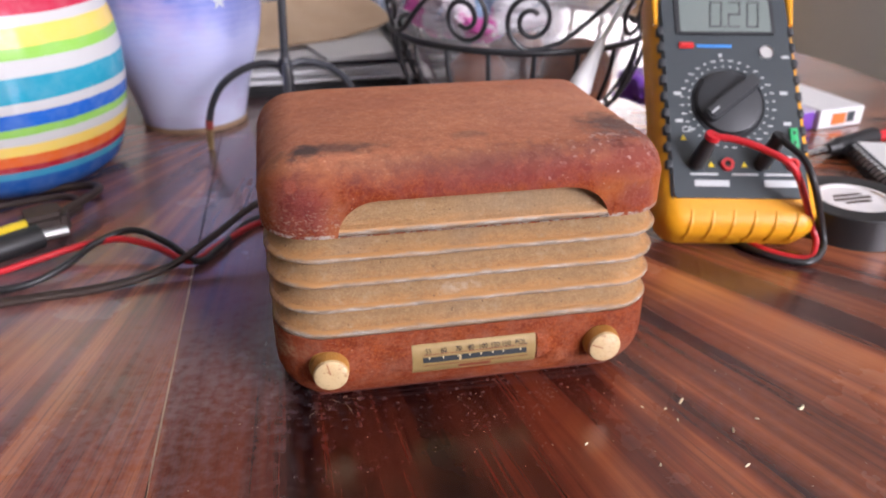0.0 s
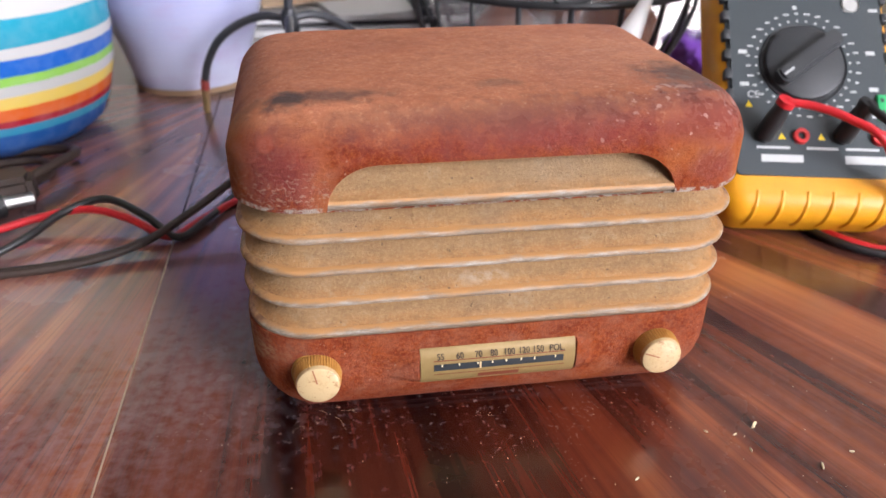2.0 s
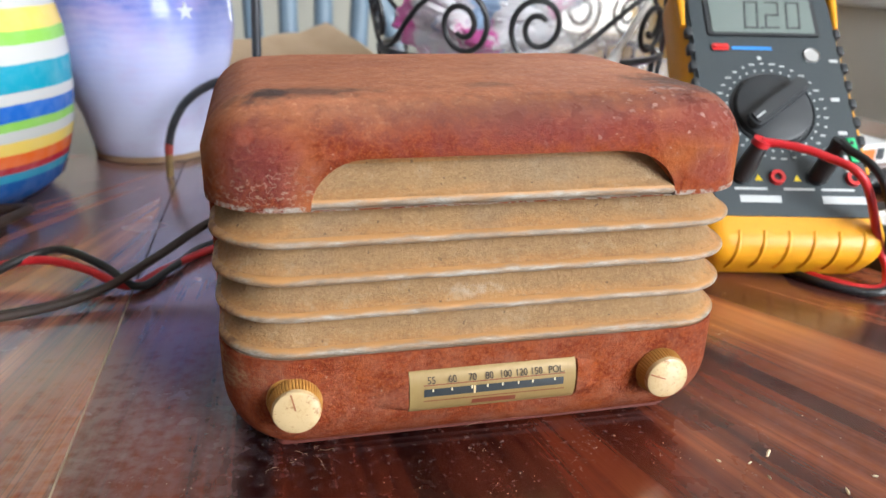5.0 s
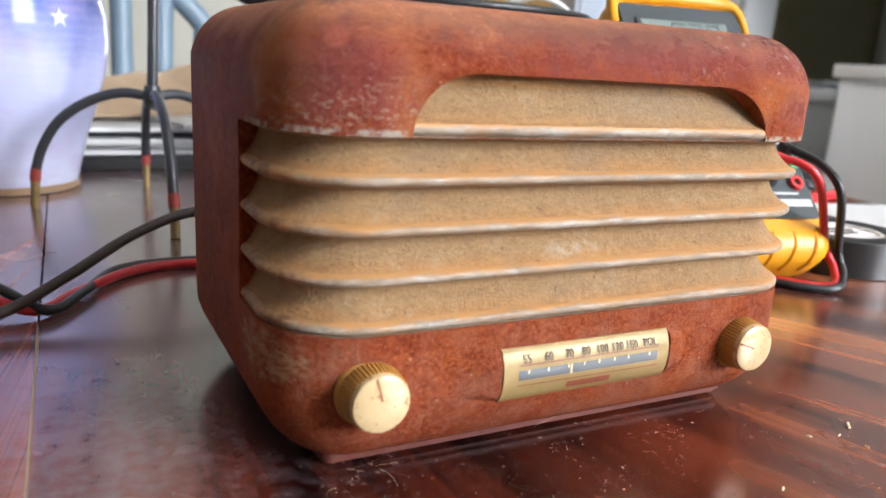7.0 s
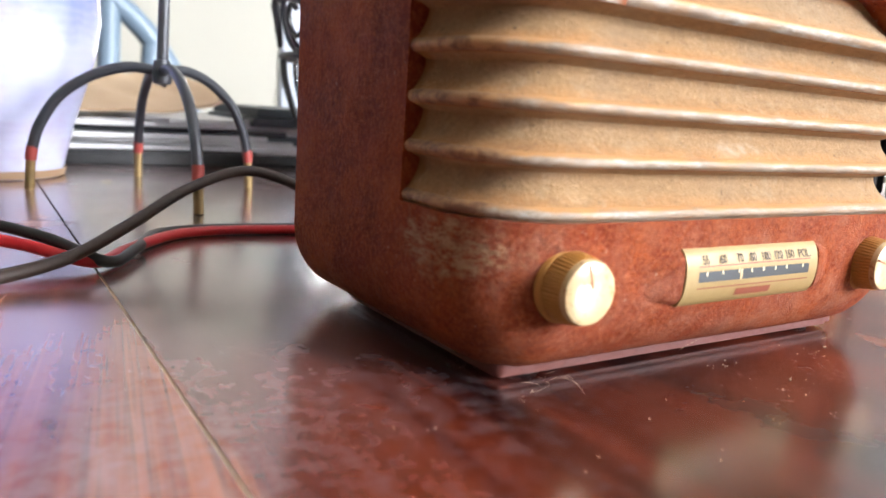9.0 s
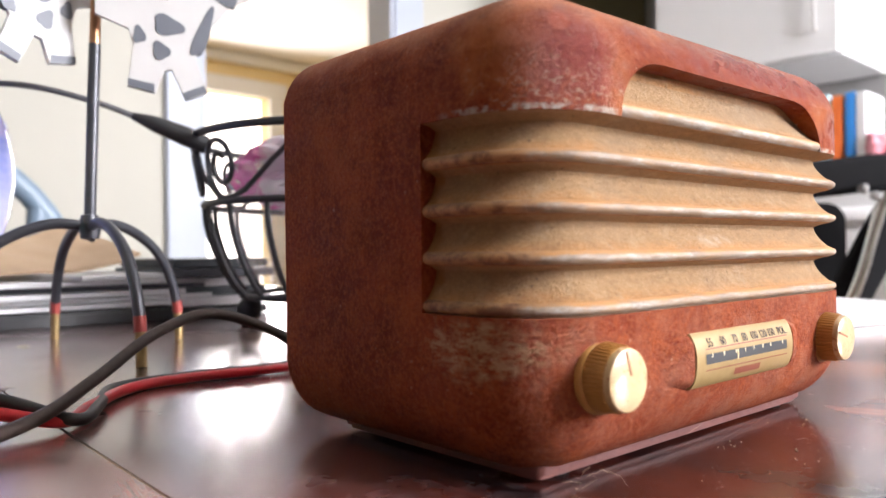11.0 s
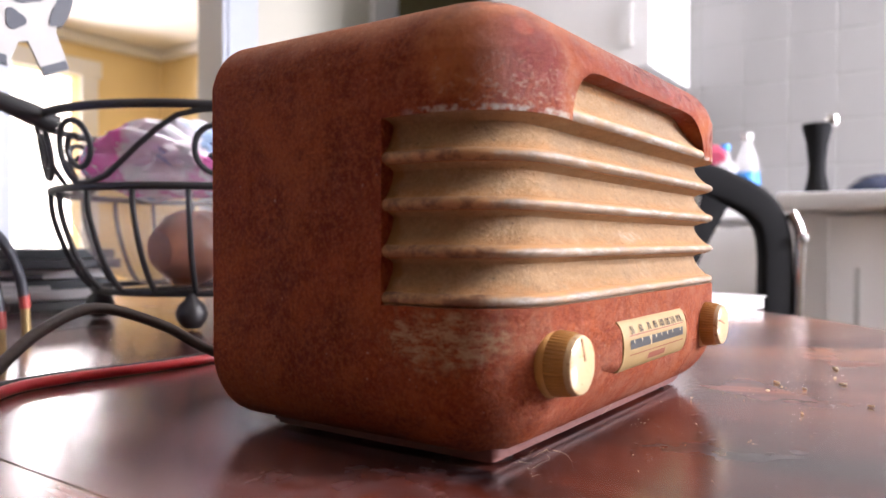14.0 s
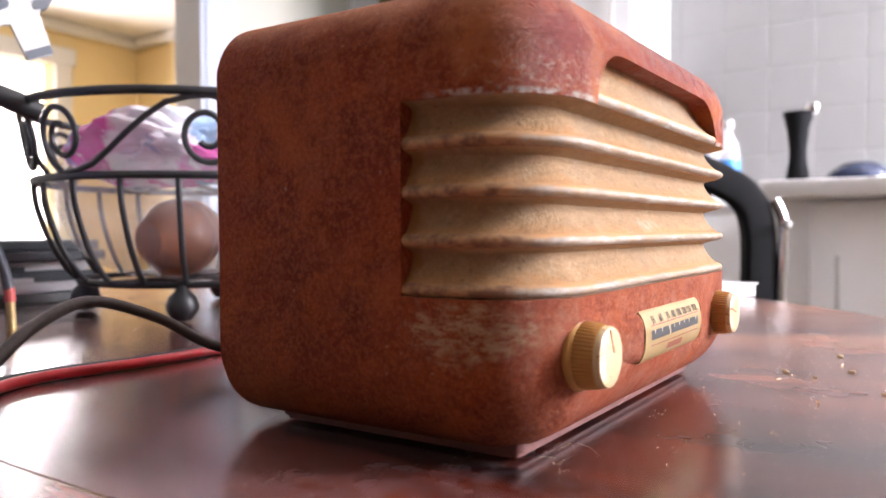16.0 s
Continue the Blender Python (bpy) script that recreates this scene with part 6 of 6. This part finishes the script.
for k in range(120):
    if k < 30:
        cx, cy, rx, ry = CLUSTERS[k % len(CLUSTERS)]
        x, y = random.gauss(cx, rx * 0.7), random.gauss(cy, ry * 0.7)
    else:
        x, y = random.uniform(-0.09, 0.19), random.uniform(-0.09, 0.008)
    q = random.uniform(0.00006, 0.00014) * (1.8 if k % 23 == 0 else 1.0)
    m = Matrix.Translation((x, y, 0.00012)) @ Matrix.Rotation(random.uniform(0, 3.1), 4, "Z")
    box(-q * random.uniform(0.6, 2.2), q, -q * 0.6, q * random.uniform(0.4, 0.9), -0.0001, random.uniform(0.00005, 0.00016), bm=bm)
    bmesh.ops.transform(bm, verts=bm.verts[-8:], matrix=m)
part("flakes", bm, M_KRAFT, flecks, smooth=False)


# ---- lint at the radio's foot
random.seed(11)
lint = thing("lint", "pale curled lint fibres caught at the radio's foot", "lint", (-0.03, 0.01, 0), kind="stuff")
bm = bmesh.new()
for k in range(9):
    x, y = random.uniform(-0.045, 0.075), random.gauss(0.006, 0.006)
    if k < 5:
        x, y = random.gauss(-0.032, 0.006), random.gauss(0.009, 0.004)
    z = random.uniform(0.0003, 0.0012)
    pts = [Vector((x, y, z))]
    d = Vector((random.uniform(-1, 1), random.uniform(-1, 0.3), random.uniform(0, 0.5))).normalized()
    for q in range(4):
        pts.append(pts[-1] + d * random.uniform(0.0008, 0.002))
        d = (d + Vector((random.uniform(-1, 1), random.uniform(-1, 1), random.uniform(-0.6, 0.6)))).normalized()
        pts[-1].z = max(pts[-1].z, 0.0002)
    tube(pts, 0.00003, 4, 4, bm=bm)
part("fibres", bm, M_KRAFT, lint)

# ---------------------------------------------------------------- chairs
def spindle_chair(m):
    c = thing("spindle_chair", "blue-grey painted spindle-back chair behind the table", "chair")
    hoop, z0 = [], -0.30
    for i in range(33):
        u = -1 + 2 * i / 32
        x = 0.27 * math.copysign(abs(math.sin(u * math.pi / 2)) ** 0.8, u)
        z = z0 + 0.505 * max(math.cos(u * math.pi / 2), 0) ** 0.8
        hoop.append((x, 0.04 + 0.05 * (z - z0), z))
    part("back_hoop", tube(hoop, 0.017, 0, 12, flat=1.0), M_CHAIRBLUE, c)
    part("seat", slab(rounded(-0.22, 0.22, -0.40, 0.04, 0.09, 8), -0.325, -0.285, None, 0.012), M_CHAIRBLUE, c)
    for i in range(7):
        x = -0.18 + 0.06 * i
        zt = z0 + 0.505 * max(math.cos(math.asin(min(abs(x) / 0.27, 1) ** 1.25)), 0) ** 0.8
        part("spindle", tube([(x * 0.8, 0.02, -0.29), (x, 0.04 + 0.05 * (zt - z0), zt)], 0.016, 0, 10), M_CHAIRBLUE, c)
    for x, y in ((-0.19, -0.36), (0.19, -0.36), (-0.17, 0.0), (0.17, 0.0)):
        part("leg", tube([(x, y, -0.32), (x * 1.15, y * 1.05, FLOOR_Z)], 0.018, 0, 10, radii=[0.02, 0.014]), M_CHAIRBLUE, c)
    c.matrix_world = m
    return c


spindle_chair(Matrix.Translation((-0.035, 1.06, 0)))


def strap(pts, wide, thick, n=7):
    """A flat padded band along a path in x and z, wide in that plane and thick in y."""
    path = smooth_path([(x, 0, z) for x, z in pts], n)
    bm = bmesh.new()
    rings = []
    for k, q in enumerate(path):
        d = (path[min(k + 1, len(path) - 1)] - path[max(k - 1, 0)]).normalized()
        side = Vector((d.z, 0, -d.x))
        ring = []
        for a, b in rounded(-wide / 2, wide / 2, -thick / 2, thick / 2, thick * 0.32, 3):
            ring.append(bm.verts.new(q + side * a + Vector((0, b, 0))))
        rings.append(ring)
    for A, B in zip(rings, rings[1:]):
        for k in range(len(A)):
            m = (k + 1) % len(A)
            bm.faces.new((A[k], A[m], B[m], B[k]))
    bm.faces.new(rings[0][::-1])
    bm.faces.new(rings[-1])
    bmesh.ops.recalc_face_normals(bm, faces=bm.faces)
    return bm


def vinyl_chair(m, label, crook):
    """A kitchen chair whose back is a flat padded band bent over a chrome tube frame."""
    c = thing("vinyl_chair", label, "chair", group="kitchen chairs")
    if crook:
        part("back_band", strap([(-0.17, 0.140), (-0.10, 0.147), (-0.043, 0.151), (0.010, 0.136), (0.063, 0.105), (0.086, 0.055), (0.088, -0.05), (0.086, -0.30)], 0.052, 0.03), M_PAD, c, "black padded vinyl band")
        part("slanted_stile", strap([(-0.014, 0.118), (-0.050, 0.052), (-0.091, -0.031), (-0.13, -0.11), (-0.20, -0.30)], 0.054, 0.026), M_PAD, c, "slanted black stile")
        tubes = [[(-0.045, -0.02, 0.122), (-0.064, -0.022, 0.06), (-0.082, -0.022, -0.002), (-0.12, -0.02, -0.1), (-0.18, -0.02, -0.30)], [(0.108, -0.012, 0.098), (0.121, -0.014, 0.061), (0.120, -0.014, -0.02), (0.115, -0.01, -0.32)]]
        for x, z in ((0.122, 0.058), (-0.060, 0.118), (-0.075, 0.128)):
            part("bolt", lathe([(0, 0.005), (0.005, 0.004), (0.007, 0), (0.007, -0.006)], 16, Matrix.Translation((x, -0.026, z)) @ Matrix.Rotation(radians(90), 4, "X")), M_SILVER, c, "bright bolt")
    else:
        part("back_panel", slab(rounded(-0.085, 0.055, -0.31, 0.115, 0.03, 6), -0.015, 0.015, Matrix.Rotation(radians(90), 4, "X"), 0.008), M_PAD, c, "black padded vinyl back")
        tubes = [[(-0.062, -0.024, 0.09), (-0.066, -0.024, -0.02), (-0.072, -0.022, -0.15), (-0.08, -0.02, -0.33)]]
    for pts in tubes:
        part("chrome_tube", tube(pts, 0.0085, 5, 12), M_CHROME, c, "chrome tube")
    part("seat", slab(rounded(-0.20, 0.13, 0.0, 0.38, 0.06, 6), -0.345, -0.30, None, 0.015), M_PAD, c, "black vinyl seat")
    for x, y in ((-0.18, 0.02), (0.11, 0.02), (-0.18, 0.35), (0.11, 0.35)):
        part("leg", tube([(x, y, -0.34), (x * 1.05, y, FLOOR_Z + 0.0008)], 0.0105, 4, 12), M_CHROME, c)
    c.matrix_world = m
    return c


vinyl_chair(Matrix.Translation((1.026, 0.221, 0)) @ Matrix.Rotation(radians(-53.9), 4, "Z"), "black vinyl kitchen chair with a bent band for a back", True)
vinyl_chair(Matrix.Translation((1.03, 0.37, 0)) @ Matrix.Rotation(radians(-50), 4, "Z"), "black vinyl kitchen chair with a flat padded back", False)

# ---------------------------------------------------------------- the kitchen
counter = thing("kitchen_counter", "white kitchen counter with a thick white worktop", "counter", (1.65, -0.6, FLOOR_Z))
part("worktop", box(1.345, 2.0, -1.6, 0.195, 0.110, 0.145, 0.006), M_COUNTER, counter)
part("carcass", box(1.40, 1.98, -1.58, 0.165, FLOOR_Z, 0.108), M_COUNTER, counter, smooth=False)
for i in range(3):
    d = part("cabinet_door", box(1.382, 1.399, -0.45 - 0.57 * i + 0.01, 0.12 - 0.57 * i - 0.01, FLOOR_Z + 0.1, 0.10, 0.003), M_COUNTER, counter, smooth=False)
    part("door_handle", tube([(1.372, 0.06 - 0.57 * i, 0.0), (1.362, 0.06 - 0.57 * i, -0.01), (1.362, 0.06 - 0.57 * i, -0.11), (1.372, 0.06 - 0.57 * i, -0.12)], 0.005, 4, 8), M_SILVER, d)
tall = thing("kitchen_cabinet", "white floor cabinet with a flat door and handle", "cabinet", (2.2, 0.6, FLOOR_Z))
part("carcass", box(2.0, 2.6, 0.20, 1.3, FLOOR_Z, 0.11), M_COUNTER, tall, smooth=False)
part("worktop", box(1.97, 2.61, 0.19, 1.31, 0.112, 0.15, 0.006), M_COUNTER, tall)
for y0 in (0.22, 0.76):
    d = part("cabinet_door", box(1.98, 1.998, y0, y0 + 0.52, FLOOR_Z + 0.1, 0.09, 0.003), M_COUNTER, tall, smooth=False)
    part("door_handle", tube([(1.978, y0 + 0.06, 0.0), (1.962, y0 + 0.06, -0.01), (1.962, y0 + 0.06, -0.13), (1.978, y0 + 0.06, -0.14)], 0.006, 4, 8), M_SILVER, d)
upper = thing("wall_cabinet", "white wall cabinet with one plain door and a bar handle", "cabinet", (2.4, 1.0, 0.62))
part("carcass", box(2.20, 2.61, 0.715, 1.325, 0.62, 1.5), M_WHITE, upper, smooth=False)
d = part("cabinet_door", box(2.18, 2.198, 0.72, 1.32, 0.625, 1.49, 0.003), M_WHITE, upper, smooth=False)
part("door_handle", tube([(2.178, 0.78, 0.70), (2.162, 0.78, 0.705), (2.162, 0.78, 0.82), (2.178, 0.78, 0.825)], 0.006, 4, 8), M_SILVER, d)
north = thing("base_cabinet", "low white cabinet with a white top under the opening", "cabinet", (2.2, 1.9, FLOOR_Z))
part("carcass", box(1.75, 2.60, 1.52, 2.25, FLOOR_Z, 0.03), M_WHITE, north, smooth=False)
part("worktop", box(1.72, 2.61, 1.49, 2.255, 0.032, 0.075, 0.005), M_WHITE, north)

mill = thing("pepper_mill", "black waisted pepper mill with a bright knob on the counter", "mill", (1.585, 0.155, 0.1465))
part("mill_body", lathe([(0, 0), (0.024, 0), (0.025, 0.01), (0.018, 0.05), (0.017, 0.075), (0.022, 0.12), (0.031, 0.155), (0.030, 0.158), (0, 0.158)], 32, Matrix.Translation((1.585, 0.155, 0.1465))), M_PAD, mill)
part("mill_knob", lathe([(0, -0.014), (0.012, -0.010), (0.015, 0), (0.012, 0.010), (0, 0.014)], 20, Matrix.Translation((1.585, 0.127, 0.310))), M_CHROME, mill, "bright metal knob")


def bottle(x, y, z, label, glass, cap, h):
    b = thing("plastic_bottle", label, "bottle", (x, y, z), "bottles on the counter")
    part("bottle_body", lathe([(0, 0.0), (0.03, 0.0), (0.033, 0.006), (0.033, h * 0.55), (0.028, h * 0.68), (0.013, h * 0.86), (0.012, h * 0.93), (0, h * 0.93)], 28, Matrix.Translation((x, y, z + 0.0015))), glass, b)
    part("bottle_label", lathe([(0.0335, h * 0.18), (0.0338, h * 0.2), (0.0338, h * 0.45), (0.0335, h * 0.47)], 28, Matrix.Translation((x, y, z + 0.0015))), M_BLUEPRINT, b, "blue label")
    part("bottle_cap", lathe([(0.0145, h * 0.9), (0.0148, h * 0.91), (0.0148, h), (0.0, h)], 20, Matrix.Translation((x, y, z + 0.0015))), cap, b)


bottle(2.06, 0.395, 0.15, "clear plastic water bottle with a blue label", M_BAG, M_WHITE, 0.21)
bottle(2.12, 0.47, 0.15, "clear plastic water bottle with a blue label", M_BAG, M_BLUEPRINT, 0.19)
bread = thing("bread_bin", "plain white bread bin on the cabinet", "bread bin", (2.12, 0.6, 0.15))
part("bin_body", box(2.0, 2.26, 0.455, 0.78, 0.1512, 0.235, 0.012, 3), M_WHITE, bread)
part("bin_lid", box(1.998, 2.262, 0.453, 0.782, 0.237, 0.268, 0.012, 3), M_WHITE, bread)
cloth = crumpled("kitchen_cloth", "crumpled dark red cloth on the bread bin", "cloth", (2.05, 0.505, 0.305), (0.045, 0.05, 0.036), mat("red_cloth", (0.30, 0.03, 0.07), 0.85, grain=0.6, second=(0.42, 0.08, 0.12), scale=40, bump=0.3), 9.1, 0.4)
cloth2 = crumpled("kitchen_cloth", "crumpled pink and red cloth on the bread bin", "cloth", (2.04, 0.575, 0.31), (0.045, 0.036, 0.045), mat("pink_cloth", (0.70, 0.34, 0.40), 0.85, grain=0.9, second=(0.62, 0.05, 0.05), scale=14, bump=0.3), 5.3, 0.4)
M_LIGHTBLUE = mat("light_blue_card", (0.45, 0.62, 0.68), 0.5, grain=0.2)
for y, h, col, word in ((0.735, 0.21, M_PAPER, "white"), (0.703, 0.20, M_LIGHTBLUE, "light blue"), (0.669, 0.193, M_ORANGE, "orange"), (0.635, 0.198, M_BLUEPRINT, "blue"), (0.608, 0.195, M_PAPER, "white")):
    b = thing("cook_book", "upright book with a %s spine on the bread bin" % word, "book", (2.1, y, 0.268), "books on the bread bin")
    part("book_cover", box(2.02, 2.17, y - 0.012, y + 0.012, 0.2685, 0.268 + h, 0.002), col, b, smooth=False)
    part("book_pages", box(2.026, 2.168, y - 0.009, y + 0.009, 0.271, 0.268 + h + 0.001), M_PAPER, b, smooth=False)
bowl = thing("dark_bowl", "dark blue bowl upside down on the counter", "bowl", (1.62, -0.05, 0.15))
part("bowl_body", lathe([(0.065, 0.0), (0.066, 0.004), (0.058, 0.025), (0.035, 0.042), (0.02, 0.046), (0, 0.046)], 36, Matrix.Translation((1.61, 0.04, 0.1465))), mat("navy_glaze", (0.02, 0.03, 0.07), 0.25, grain=0.3), bowl)
tap = thing("kitchen_tap", "chrome kitchen tap behind the counter", "tap", (1.75, -0.10, 0.15))
part("tap_spout", tube([(1.75, -0.10, 0.1465), (1.75, -0.10, 0.26), (1.72, -0.08, 0.30), (1.68, -0.05, 0.295), (1.66, -0.035, 0.27)], 0.013, 6, 14), M_CHROME, tap)
part("tap_lever", tube([(1.75, -0.10, 0.29), (1.76, -0.12, 0.33)], 0.010, 0, 10), M_CHROME, tap)
# ---- tiles on the kitchen wall
east = bpy.data.objects["wall_east"]
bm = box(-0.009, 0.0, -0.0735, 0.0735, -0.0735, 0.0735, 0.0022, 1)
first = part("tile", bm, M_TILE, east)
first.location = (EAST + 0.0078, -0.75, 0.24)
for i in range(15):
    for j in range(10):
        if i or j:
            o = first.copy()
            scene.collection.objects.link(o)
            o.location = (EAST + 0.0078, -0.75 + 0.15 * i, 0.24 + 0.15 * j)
